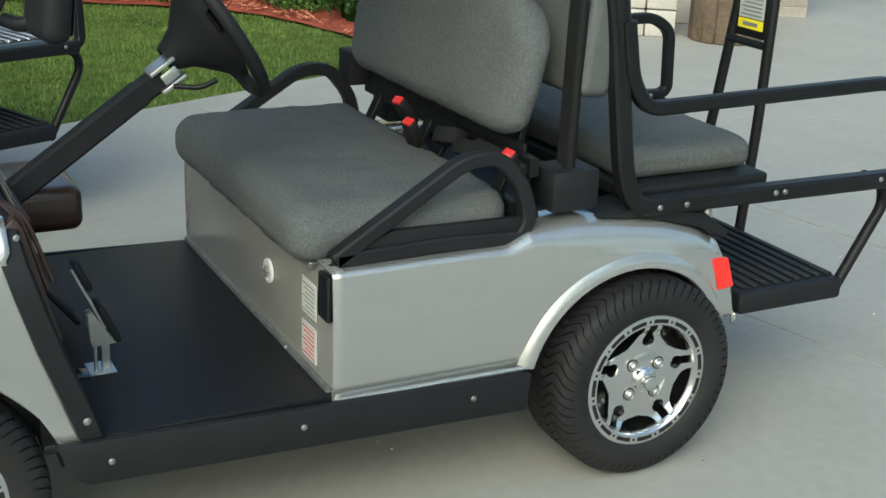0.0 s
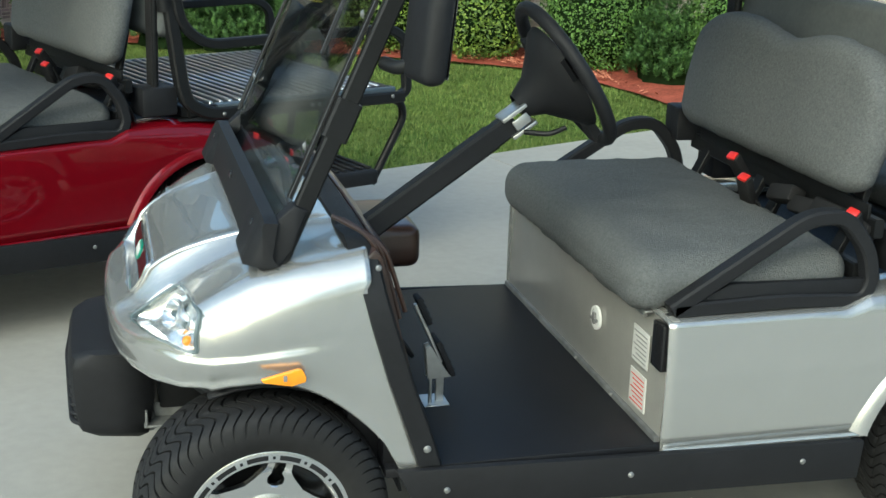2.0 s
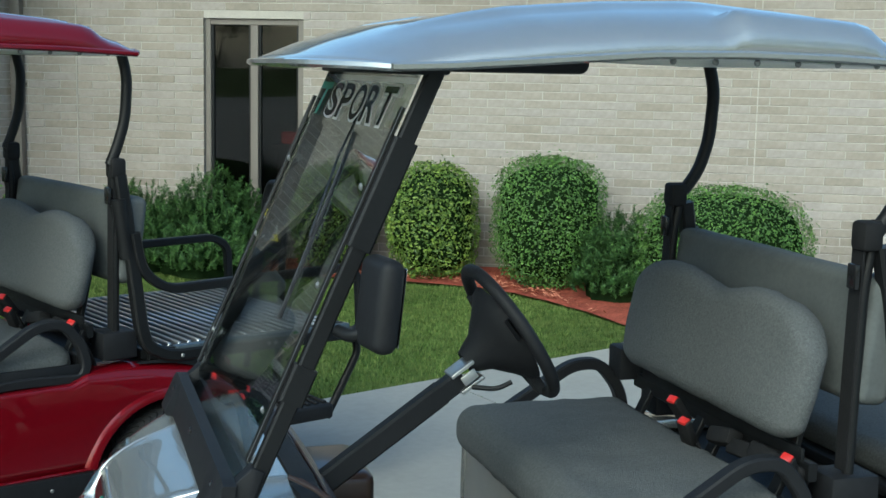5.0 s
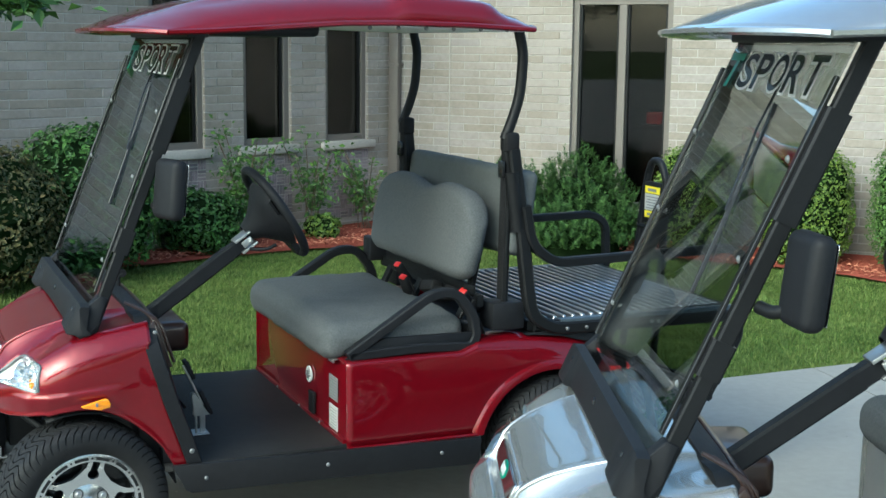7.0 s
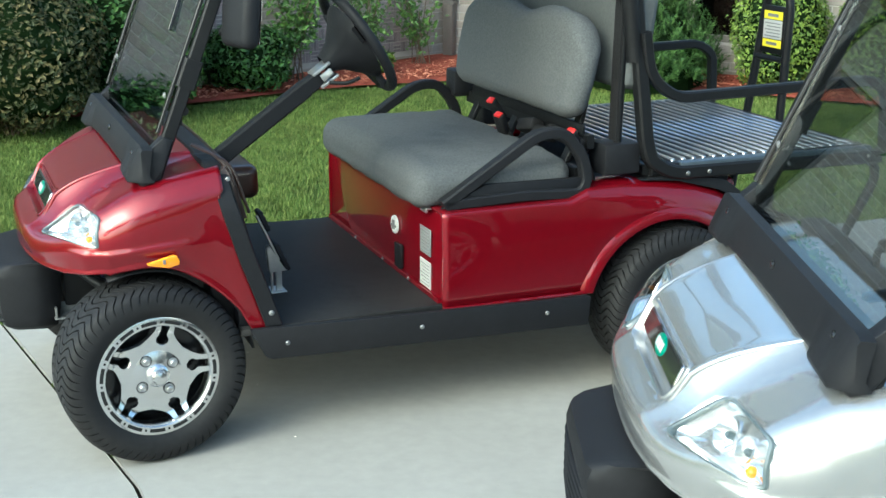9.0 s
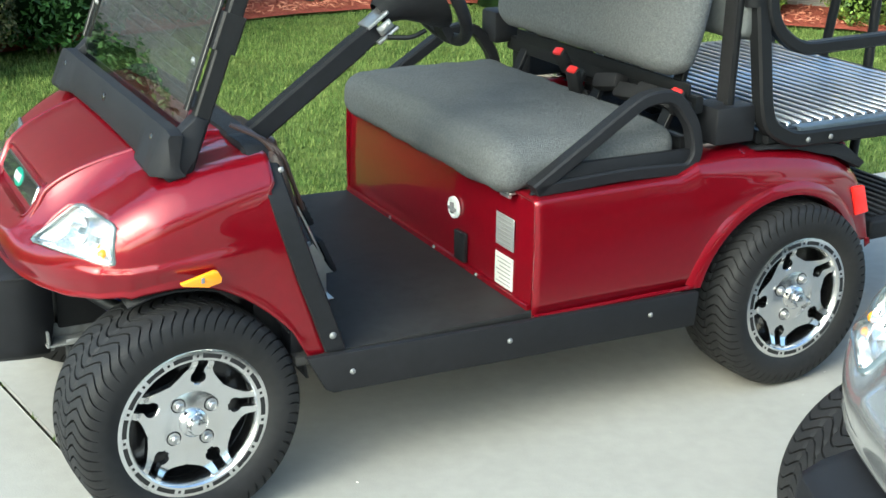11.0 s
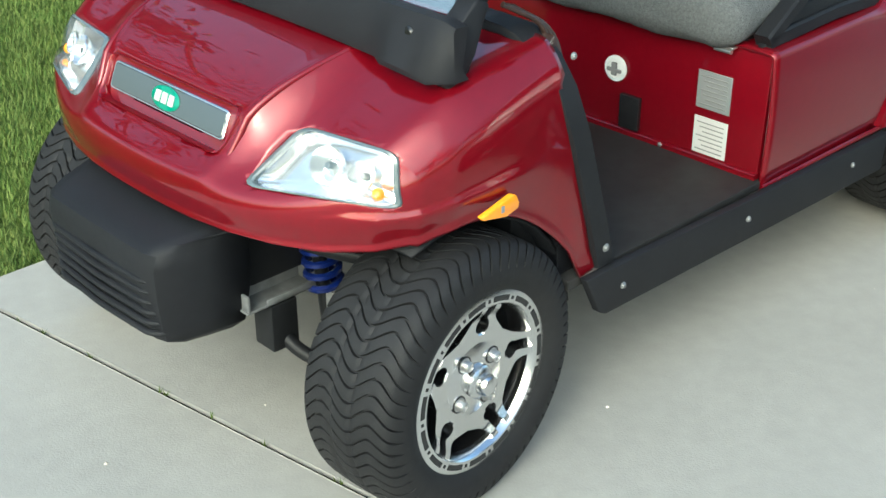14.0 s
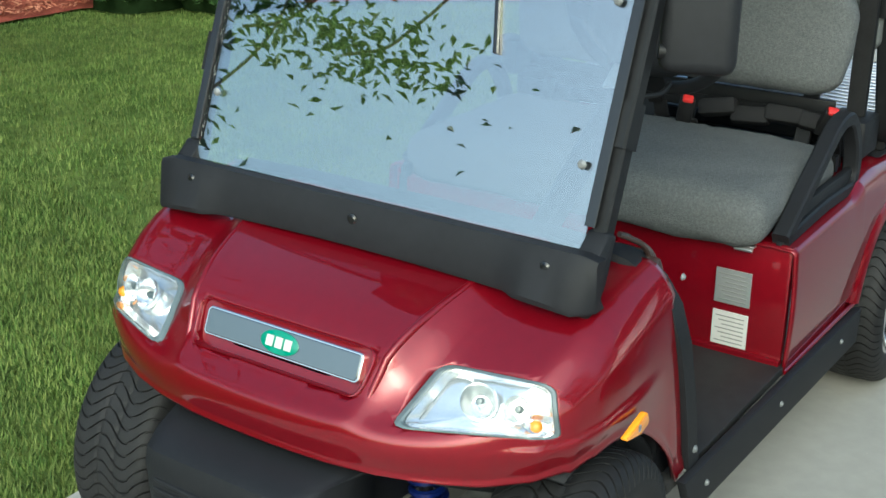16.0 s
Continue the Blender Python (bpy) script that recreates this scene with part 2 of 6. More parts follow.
def lathe(bm, profile, segs=48, m=None):
    """A turned form round the y axis from (y, radius) pairs."""
    rings = []
    for y, r in profile:
        rings.append([bm.verts.new(Vector((r * math.cos(2 * math.pi * k / segs), y, r * math.sin(2 * math.pi * k / segs)))) for k in range(segs)] if r > 1e-6 else [bm.verts.new(Vector((0, y, 0)))])
    for a, b in zip(rings, rings[1:]):
        for k in range(segs):
            q = (k + 1) % segs
            if len(a) == 1 and len(b) > 1:
                bm.faces.new((a[0], b[k], b[q]))
            elif len(b) == 1 and len(a) > 1:
                bm.faces.new((a[k], a[q], b[0]))
            elif len(a) > 1:
                bm.faces.new((a[k], a[q], b[q], b[k]))
    if m:
        bmesh.ops.transform(bm, matrix=m, verts=[v for ring in rings for v in ring])
    return rings


def prism(bm, outline, y0, y1, bevel=0.0):
    """An outline in x and z, drawn out between y0 and y1."""
    a = [bm.verts.new((x, y0, z)) for x, z in outline]
    b = [bm.verts.new((x, y1, z)) for x, z in outline]
    n = len(a)
    faces = [bm.faces.new(a), bm.faces.new(b[::-1])]
    for k in range(n):
        faces.append(bm.faces.new((a[k], b[k], b[(k + 1) % n], a[(k + 1) % n])))
    if bevel:
        bmesh.ops.bevel(bm, geom=list({e for f in faces for e in f.edges}), offset=bevel, segments=2, affect="EDGES", profile=0.5)


def loft(bm, rows, closed=False):
    """A skin over rows of points."""
    grid = [[bm.verts.new(Vector(p)) for p in row] for row in rows]
    for a, b in zip(grid, grid[1:]):
        for k in range(len(a) - (0 if closed else 1)):
            q = (k + 1) % len(a)
            bm.faces.new((a[k], a[q], b[q], b[k]))
    return grid


def lerp(table, x):
    """A value from a table of (x, value) pairs, straight between them."""
    if x <= table[0][0]:
        return table[0][1]
    for (a, u), (b, v) in zip(table, table[1:]):
        if x <= b:
            return u + (v - u) * (x - a) / (b - a)
    return table[-1][1]


def smooth(t):
    t = max(0.0, min(1.0, t))
    return t * t * (3 - 2 * t)


def thicken(ob, depth, offset=-1.0):
    mod = ob.modifiers.new("thickness", "SOLIDIFY")
    mod.thickness, mod.offset = depth, offset
    return ob



def curve(table, x):
    """A value from a table of (x, value) pairs, smoothly between them and without overshoot."""
    if x <= table[0][0] or x >= table[-1][0]:
        return lerp(table, x)
    run = [(b[1] - a[1]) / (b[0] - a[0]) for a, b in zip(table, table[1:])]
    k = max(i for i in range(len(table) - 1) if table[i][0] <= x)

    def tangent(i):
        if i == 0 or i == len(table) - 1:
            return run[min(i, len(run) - 1)]
        a, b = run[i - 1], run[i]
        return 0.0 if a * b <= 0 else 2 * a * b / (a + b)
    (x0, y0), (x1, y1) = table[k], table[k + 1]
    h, t = x1 - x0, (x - x0) / (x1 - x0)
    return (2 * t ** 3 - 3 * t * t + 1) * y0 + (t ** 3 - 2 * t * t + t) * h * tangent(k) + (3 * t * t - 2 * t ** 3) * y1 + (t ** 3 - t * t) * h * tangent(k + 1)


# ---- the golf carts: x runs back from the front axle, y from the driver's side across, z up ----
MID, HALF, BASE, TYRE_R = 0.575, 0.555, 1.66, 0.256


def tyre_mesh(bm):
    """A low-profile tyre, hub at the origin: round shoulders, and waved sipes that run over them from side to side."""
    waves = 60
    steps = [0.0, 0.03, 0.17, 0.20, 0.40, 0.60, 0.80]
    wall = [(-0.088, 0.165), (-0.096, 0.174), (-0.1035, 0.190), (-0.1055, 0.204), (-0.1050, 0.214), (-0.1032, 0.224), (-0.1000, 0.2335), (-0.0955, 0.2415), (-0.0895, 0.2470), (-0.082, 0.2507), (-0.073, 0.2532)]
    inner = [-0.066 + 0.132 * i / 24 for i in range(25)]
    line = wall + [(y, 0.2560 - 0.0022 * (y / 0.066) ** 2) for y in inner] + [(-y, r) for y, r in reversed(wall)]
    rings = []
    for i, (y, r) in enumerate(line):
        (ya, ra), (yb, rb) = line[max(i - 1, 0)], line[min(i + 1, len(line) - 1)]
        d = math.hypot(yb - ya, rb - ra)
        ny, nr = -(rb - ra) / d, (yb - ya) / d
        cut = 0.0065 * smooth((r - 0.212) / 0.022)
        lean = 0.62 * math.cos(2 * math.pi * (y + 0.012) / 0.108) + 5.0 * max(0.0, abs(y) - 0.06)
        row = []
        for w in range(waves):
            for s in steps:
                a = 2 * math.pi * (w + s + lean) / waves
                deep = cut if s in (0.03, 0.17) else 0.0
                if abs(abs(y) - 0.022) < 0.001 and s >= 0.2:
                    deep = max(deep, 0.003)
                rr, yy = r - nr * deep, y - ny * deep
                row.append((rr * math.cos(a), yy, rr * math.sin(a)))
        rings.append(row)
    loft(bm, rings, closed=True)


def make_wheel(cart):
    """Wheel at the origin, outer side towards -y: barrel with tyre, spoke face, cap and nuts."""
    bm = bmesh.new()
    lathe(bm, [(-0.088, 0.176), (-0.090, 0.170), (-0.080, 0.160), (-0.02, 0.150), (0.06, 0.150), (0.085, 0.172), (0.080, 0.176)], 72)
    lathe(bm, [(-0.028, 0.0), (-0.028, 0.150)], 48)
    wheel = part("wheel", bm, BARREL, cart, "black rubber tyre on a bright five-spoke alloy rim")
    bm = bmesh.new()
    tyre_mesh(bm)
    part("tyre", bm, RUBBER, wheel, "black low-profile tyre with wavy tread", recalc=True)
    bm = bmesh.new()
    lathe(bm, [(-0.0755, 0.0), (-0.0755, 0.067), (-0.0735, 0.070), (-0.0735, 0.0835), (-0.0715, 0.0855), (-0.060, 0.0855), (-0.05, 0.0)], 72)
    lathe(bm, [(-0.080, 0.140), (-0.090, 0.1435), (-0.0935, 0.147), (-0.0935, 0.167), (-0.0915, 0.1715), (-0.084, 0.174), (-0.07, 0.166), (-0.07, 0.140), (-0.080, 0.140)], 90)
    bar_out = [(0.066, 0.0387), (0.080, 0.0469), (0.095, 0.0557), (0.1000, 0.0583), (0.1040, 0.0490), (0.109, 0.0400), (0.117, 0.0320), (0.128, 0.0265), (0.146, 0.0250)]
    bar_in = [(0.066, 0.0), (0.0830, 0.0), (0.0835, 0.0075), (0.0890, 0.0080), (0.0905, 0.0135), (0.0960, 0.0168), (0.1015, 0.0175), (0.1070, 0.0165), (0.1115, 0.0130), (0.1135, 0.0110), (0.146, 0.0115)]
    for s in range(5):
        phi = 2 * math.pi * (s + 0.25) / 5
        for side in (1, -1):
            rows = []
            for i in range(65):
                r = 0.066 + 0.080 * i / 64
                outer, inner = curve(bar_out, r), lerp(bar_in, r)
                y = -0.0740 - 0.0145 * smooth((r - 0.112) / 0.030)
                ring = []
                for off, yy in ((inner, y), ((inner + outer) / 2, y), (outer, y), (outer, y + 0.018), (inner, y + 0.018)):
                    a = phi + side * math.asin(off / r)
                    ring.append((r * math.cos(a), yy, r * math.sin(a)))
                rows.append(ring)
            loft(bm, rows, closed=True)
    part("rim_face", bm, CHROME, wheel, "machined bright spoke face")
    bm = bmesh.new()
    for s in range(15):
        for w, da, r0, r1 in ((0.135, 0, 0.1515, 0.1615), (0.018, 0.209, 0.1535, 0.1595)):
            mid = 2 * math.pi * (s + 0.5) / 15 + da
            rows = [[(r * math.cos(mid + w * (k / 4 - 0.5) * 2), y, r * math.sin(mid + w * (k / 4 - 0.5) * 2)) for r, y in ((r0, -0.0936), (r0, -0.0942), (r1, -0.0942), (r1, -0.0936))] for k in range(5)]
            loft(bm, rows, closed=True)
    part("rim_inlay", bm, SHINY_BLACK, wheel, "black painted inlay round the rim lip")
    bm = bmesh.new()
    lathe(bm, [(-0.074, 0.0315), (-0.088, 0.031), (-0.092, 0.027), (-0.094, 0.021), (-0.103, 0.0205), (-0.110, 0.017), (-0.113, 0.009), (-0.114, 0.0)], 40)
    part("hub_cap", bm, CHROME, wheel, "chrome centre cap")
    for k in range(4):
        a = math.pi / 4 + k * math.pi / 2
        bm = bmesh.new()
        at = pose(0.053 * math.cos(a), 0, 0.053 * math.sin(a))
        lathe(bm, [(-0.074, 0.0135), (-0.077, 0.0135), (-0.077, 0.010), (-0.088, 0.0095), (-0.090, 0.007), (-0.086, 0.006), (-0.086, 0.0)], 12, at)
        nut = part("lug_nut", bm, STEEL, wheel)
        bm = bmesh.new()
        lathe(bm, [(-0.0757, 0.0165), (-0.0764, 0.0165), (-0.0764, 0.0130), (-0.0757, 0.0130)], 20, at)
        part("nut_seat", bm, SHINY_BLACK, wheel)
    return wheel


def copy_part(ob, m):
    """A second part that shares its meshes with the first, under the same thing."""
    made = {}
    for o in (ob, *ob.children):
        made[o] = o.copy()
        scene.collection.objects.link(made[o])
        made[o].parent = made.get(o.parent, o.parent)
    made[ob].matrix_basis = m
    return made[ob]


def bolt(parent, at, r=0.007, axis="y-", mat=None):
    r *= 0.75
    bm = bmesh.new()
    turn = {"y-": pose(*at), "x-": pose(*at, 0, 0, -90), "z+": pose(*at, -90, 0, 0)}[axis]
    lathe(bm, [(0.0, r * 1.25), (-0.002, r * 1.25), (-0.003, r), (-0.0055, r * 0.75), (-0.0065, 0.0)], 14, turn)
    return part("bolt", bm, mat or GALV, parent)


def letter(char, width, height, swell, place, mat, parent, label):
    """One flat capital in the built-in font, fitted to a cell and thickened by swell."""
    text = bpy.data.curves.new("letter", "FONT")
    text.body, text.offset, text.resolution_u = char, 0.02, 4
    plain = new("letter", text)
    bpy.context.view_layer.update()
    me = bpy.data.meshes.new_from_object(plain)
    xs, ys = [v.co.x for v in me.vertices], [v.co.y for v in me.vertices]
    lo, size = Vector((min(xs), min(ys), 0)), Vector((max(xs) - min(xs), max(ys) - min(ys), 1))
    bpy.data.meshes.remove(me)
    text.offset = 0.02 + swell
    bpy.context.view_layer.update()
    me = bpy.data.meshes.new_from_object(plain)
    for v in me.vertices:
        d = v.co - lo
        v.co = place @ Vector((d.x / size.x * width, d.y / size.y * height, 0))
    bpy.data.objects.remove(plain)
    bpy.data.curves.remove(text)
    me.name = "letter"
    me.materials.clear()
    me.materials.append(mat)
    ob = new("letter", me)
    ob.parent = parent
    return tagged(ob, label=label)


# the front cowl's height over its plan, and its outline
CROWN = [(-0.30, 0.632), (-0.245, 0.645), (-0.224, 0.662), (-0.200, 0.714), (-0.175, 0.736), (-0.12, 0.766), (0.0, 0.803), (0.1, 0.822), (0.26, 0.838)]
FLANK = [(-0.30, 0.622), (-0.262, 0.624), (-0.225, 0.636), (-0.17, 0.674), (-0.12, 0.715), (-0.05, 0.757), (0.0, 0.780), (0.1, 0.803), (0.26, 0.828)]


def cowl_foot(x):
    """The lower edge of the cowl: lip, then the wheel arch."""
    if x < -0.10:
        return lerp([(-0.30, 0.536), (-0.2, 0.542), (-0.1, 0.556)], x)
    arch = 0.258 + math.sqrt(max(0.0, 0.310 ** 2 - x * x))
    if x > 0.28:
        return 0.352
    return max(0.352, min(arch, 0.556 + (x + 0.1) * 0.15))


def cowl_end(z):
    return lerp([(0.35, 0.330), (0.55, 0.262), (0.75, 0.206), (0.83, 0.215)], z)


LAMP = [(-0.238, 0.260, 0.614), (-0.138, 0.297, 0.706), (-0.108, 0.499, 0.710), (-0.116, 0.520, 0.616)]


def lamp_outline(side, k=1.0, rnd=0.16):
    """The rounded four-cornered outline of a headlight, with its middle and the way it faces."""
    pts = [Vector((x, MID - side * s, z)) for x, s, z in LAMP]
    mid = sum(pts, Vector()) / 4
    face = ((pts[1] - pts[3]).cross(pts[2] - pts[0])).normalized()
    if face.x > 0:
        face.negate()
    inn = [mid + (p - mid) * k for p in pts]
    out = []
    for i in range(4):
        a, b, c = inn[i - 1], inn[i], inn[(i + 1) % 4]
        p, q = b + (a - b) * rnd, b + (c - b) * rnd
        out += [p * (1 - t) ** 2 + b * 2 * t * (1 - t) + q * t * t for t in (0.0, 0.25, 0.5, 0.75, 1.0)]
    return out, mid, face


GRILLE_AT = pose(-0.210, MID, 0.684, 0, 24, 0)


def grille_outline():
    out = []
    corners = [(-0.196, -0.045), (-0.208, 0.042), (0.208, 0.042), (0.196, -0.045)]
    for i in range(4):
        a, b, c = (Vector((0, *corners[k % 4])) for k in (i + 3, i, i + 1))
        p, q = b + (a - b).normalized() * 0.022, b + (c - b).normalized() * 0.022
        out += [GRILLE_AT @ (p * (1 - t) ** 2 + b * 2 * t * (1 - t) + q * t * t) for t in (0.0, 0.25, 0.5, 0.75, 1.0)]
    return out, GRILLE_AT @ Vector(), (GRILLE_AT.to_3x3() @ Vector((-1, 0, 0))).normalized()


def cut_hole(bm, outline, mid, face, reach):
    """Cuts a clean hole through a skin along an outline; gives the hole's edge in order round its middle."""
    live = [f for f in bm.faces if (f.calc_center_median() - mid).length < reach and abs((f.calc_center_median() - mid).dot(face)) < 0.11 and f.normal.dot(face) ** 2 > 0.04]
    n = len(outline)
    for k in range(n):
        a, b = outline[k], outline[(k + 1) % n]
        out = (b - a).cross(face).normalized()
        if out.dot(a - mid) < 0:
            out.negate()
        geom = live + list({e for f in live for e in f.edges}) + list({v for f in live for v in f.verts})
        got = bmesh.ops.bisect_plane(bm, geom=geom, dist=1e-6, plane_co=a, plane_no=out)["geom"]
        live = [f for f in got if isinstance(f, bmesh.types.BMFace) and f.is_valid and out.dot(f.calc_center_median() - a) < 0]
    edge = {e for f in live for e in f.edges if sum(g in live for g in e.link_faces) == 1}
    ring = list({v for e in edge for v in e.verts})
    u = face.orthogonal().normalized()
    w = face.cross(u)
    ring = [v.co.copy() for v in sorted(ring, key=lambda v: math.atan2((v.co - mid).dot(w), (v.co - mid).dot(u)))]
    bmesh.ops.delete(bm, geom=live, context="FACES")
    return ring


FRONT = [(-0.290, 0.0), (-0.289, 0.08), (-0.284, 0.16), (-0.270, 0.25), (-0.244, 0.34), (-0.207, 0.42), (-0.155, 0.486)]
SIDE = [(0.24, 0.555), (0.10, 0.555), (0.03, 0.553), (-0.04, 0.545), (-0.10, 0.525), (-0.155, 0.486)]
REAR = 0.24


def cowl_point(u, v, side):
    """u: 0 at the middle, 1 at the flank; v: 0 at the dash, 1 at the nose."""
    front, flank = lerp(FRONT_RUN, u), lerp(SIDE_RUN, v)
    front, flank = Vector(front), Vector(flank)
    rear_s = lerp([(0, 0.0), (0.38, 0.32), (0.46, 0.345), (1, 0.555)], u)
    rear, mid = Vector((REAR, rear_s)), Vector((REAR + (-0.29 - REAR) * v, 0))
    p = rear * (1 - v) + front * v + mid * (1 - u) + flank * u
    p -= Vector((REAR, 0)) * (1 - u) * (1 - v) + Vector((REAR, 0.555)) * u * (1 - v) + Vector((-0.29, 0)) * (1 - u) * v + Vector((-0.155, 0.486)) * u * v
    x, s = p
    off = max(0.0, min(1.0, (u - 0.372) / 0.20))
    over = 1 - (1 - off) ** 2
    z = curve(CROWN, x) * (1 - over) + curve(FLANK, x) * over
    z += 0.003 * math.exp(-((u - 0.372) / 0.018) ** 2) * smooth(v / 0.25)
    round_ = smooth((flank.y - 0.40) / 0.15)
    near = max(0.0, 1 - (1 - u) * 0.55 / 0.085)
    lip = max(0.0, 1 - (1 - v) * 0.5 / 0.05)
    z -= 0.055 * round_ * near ** 2 + 0.010 * lip ** 2
    if x > 0.03:
        x = 0.03 + (x - 0.03) / 0.21 * (cowl_end(0.83) - 0.03)
    return Vector((x, MID - side * s, z))


def run_of(line, n=1.0):
    pts = [Vector((x, s)) for x, s in line]
    run = [0.0]
    for a, b in zip(pts, pts[1:]):
        run.append(run[-1] + (b - a).length)
    return [(r / run[-1], p) for r, p in zip(run, pts)]


FRONT_RUN = run_of(FRONT)
SIDE_RUN = run_of(SIDE)


def front_cowl(cart, paint):
    bm = bmesh.new()
    us = [0, 0.08, 0.16, 0.24, 0.30, 0.34, 0.36, 0.375, 0.39, 0.405, 0.42, 0.435, 0.45, 0.465, 0.49, 0.54, 0.6, 0.66, 0.72, 0.78, 0.83, 0.87, 0.90, 0.93, 0.955, 0.98, 1.0]
    vs = [i / 36 for i in range(37)]
    for side in (1, -1):
        top = [[cowl_point(u, v, side) for u in us] for v in vs]
        loft(bm, top)
        rim = [top[i][-1] for i in range(37)] + [top[-1][k] for k in range(len(us) - 2, -1, -1)]
        wall = []
        for i, p in enumerate(rim):
            s = abs(p.y - MID)
            flank = smooth((s - 0.40) / 0.13)
            ahead = Vector((-(1 - flank), -side * flank, 0)).normalized()
            share = max(0.0, (p.x - 0.03) / (cowl_end(0.83) - 0.03))
            col = [p]
            foot = cowl_foot(0.03 + share * 0.30 if share > 0 else p.x)
            for k in range(1, 29):
                t = k / 28
                z = p.z + (foot - p.z) * t
                x = 0.03 + share * (cowl_end(z) - 0.03) if share > 0 else p.x
                bulge = 0.009 * math.sin(math.pi * min(1.0, t * 1.1) ** 0.8) if t < 0.9 else 0.003
                crease = 0.614 + 0.12 * max(0.0, p.x + 0.12)
                bulge += 0.008 * smooth((crease - z) / 0.011 + 0.5) * smooth((z - foot) / 0.06) * flank * smooth((0.17 - p.x) / 0.12)
                col.append(Vector((x, p.y, z)) + ahead * bulge)
            wall.append(col)
        loft(bm, wall)
    bmesh.ops.remove_doubles(bm, verts=bm.verts, dist=0.0006)
    inner = [v for v in bm.verts if not v.is_boundary]
    for _ in range(1):
        bmesh.ops.smooth_vert(bm, verts=inner, factor=0.5, use_axis_x=True, use_axis_y=True, use_axis_z=True)
    for _ in range(7):
        bmesh.ops.smooth_vert(bm, verts=[v for v in inner if v.co.x < -0.205 and v.co.z < 0.70], factor=0.5, use_axis_x=True, use_axis_y=True, use_axis_z=True)
    bmesh.ops.recalc_face_normals(bm, faces=bm.faces)
    holes = [cut_hole(bm, *lamp_outline(1), 0.2), cut_hole(bm, *lamp_outline(-1), 0.2), cut_hole(bm, *grille_outline(), 0.25)]
    body = part("front_cowl", bm, paint, cart, "glossy painted front cowl")
    thicken(body, 0.008)
    for side in (1, -1):
        bm = bmesh.new()
        tube(bm, [cowl_point(0.372, 0.10 + 0.80 * k / 24, side) - Vector((0, 0, 0.0075)) for k in range(25)], 0.0075, 10)
        part("hood_crease", bm, paint, body, "raised crease along the hood")
    return body, holes


def headlight(cowl, side, hole):
    """A swept four-cornered lamp that fills its hole in the cowl: thin grey rim, bright reflector with two bowls, clear lens."""
    outline, mid, face = lamp_outline(side)
    mid = sum(hole, Vector()) / len(hole)

    def ring(k, out, bow=0.020):
        return [mid + (p - mid) * k + face * (out + bow * (1 - k * k)) for p in hole]
    bm = bmesh.new()
    loft(bm, [ring(1.0, -0.02), ring(1.0, 0.001), ring(0.985, 0.004), ring(0.93, 0.004), ring(0.905, 0.001), ring(0.895, -0.008)], closed=True)
    lamp = part("headlight", bm, LAMP_RIM, cowl, "clear headlight with bright reflectors")
    bm = bmesh.new()
    g = loft(bm, [ring(0.93, -0.004), ring(0.86, -0.020), ring(0.80, -0.030), ring(0.45, -0.034), ring(0.2, -0.036)], closed=True)
    bm.faces.new(g[-1])
    part("reflector", bm, WHITE_CHROME, lamp, "bright faceted reflector")
    u = Vector((0, -side, 0))
    u = (u - face * u.dot(face)).normalized()
    w = face.cross(u)
    if w.z < 0:
        w.negate()
    for k, du, dw in ((0.031, -0.036, 0.006), (0.023, 0.030, 0.012)):
        n = Matrix.Translation(mid + u * du + w * dw + face * 0.002) @ face.to_track_quat("-Y", "Z").to_matrix().to_4x4()
        bm = bmesh.new()
        lathe(bm, [(0.006, k * 1.03), (0.0, k * 1.02), (-0.001, k), (0.012, k * 0.85), (0.024, k * 0.5), (0.028, 0.010), (0.028, 0.0)], 28, n)
        bowl = part("lamp_bowl", bm, WHITE_CHROME, lamp, "round chrome lamp bowl")
        bm = bmesh.new()
        lathe(bm, [(0.028, 0.008), (0.008, 0.0075), (0.003, 0.005), (0.002, 0.0)], 14, n)
        part("bulb", bm, LAMP_RIM, bowl, "small grey bulb shield")
    bm = bmesh.new()
    lathe(bm, [(0.004, 0.011), (-0.002, 0.010), (-0.006, 0.006), (-0.007, 0.0)], 14, Matrix.Translation(mid + u * 0.066 - w * 0.006 - face * 0.004) @ face.to_track_quat("-Y", "Z").to_matrix().to_4x4())
    part("indicator_bulb", bm, ORANGE, lamp, "small amber indicator bulb")
    bm = bmesh.new()
    g = loft(bm, [ring(0.94, 0.003), ring(0.6, 0.005), ring(0.2, 0.006)], closed=True)
    bm.faces.new(g[-1])
    lens = part("lens", bm, LENS, lamp, "clear plastic lens")
    lens.visible_shadow = False


def round_rect(hw, hh, r, x):
    out = []
    for cy, cz, a0 in ((hw - r, hh - r, 0), (-hw + r, hh - r, 90), (-hw + r, -hh + r, 180), (hw - r, -hh + r, 270)):
        out += [Vector((x, cy + r * math.cos(radians(a0 + k * 18)), cz + r * math.sin(radians(a0 + k * 18)))) for k in range(6)]
    return out


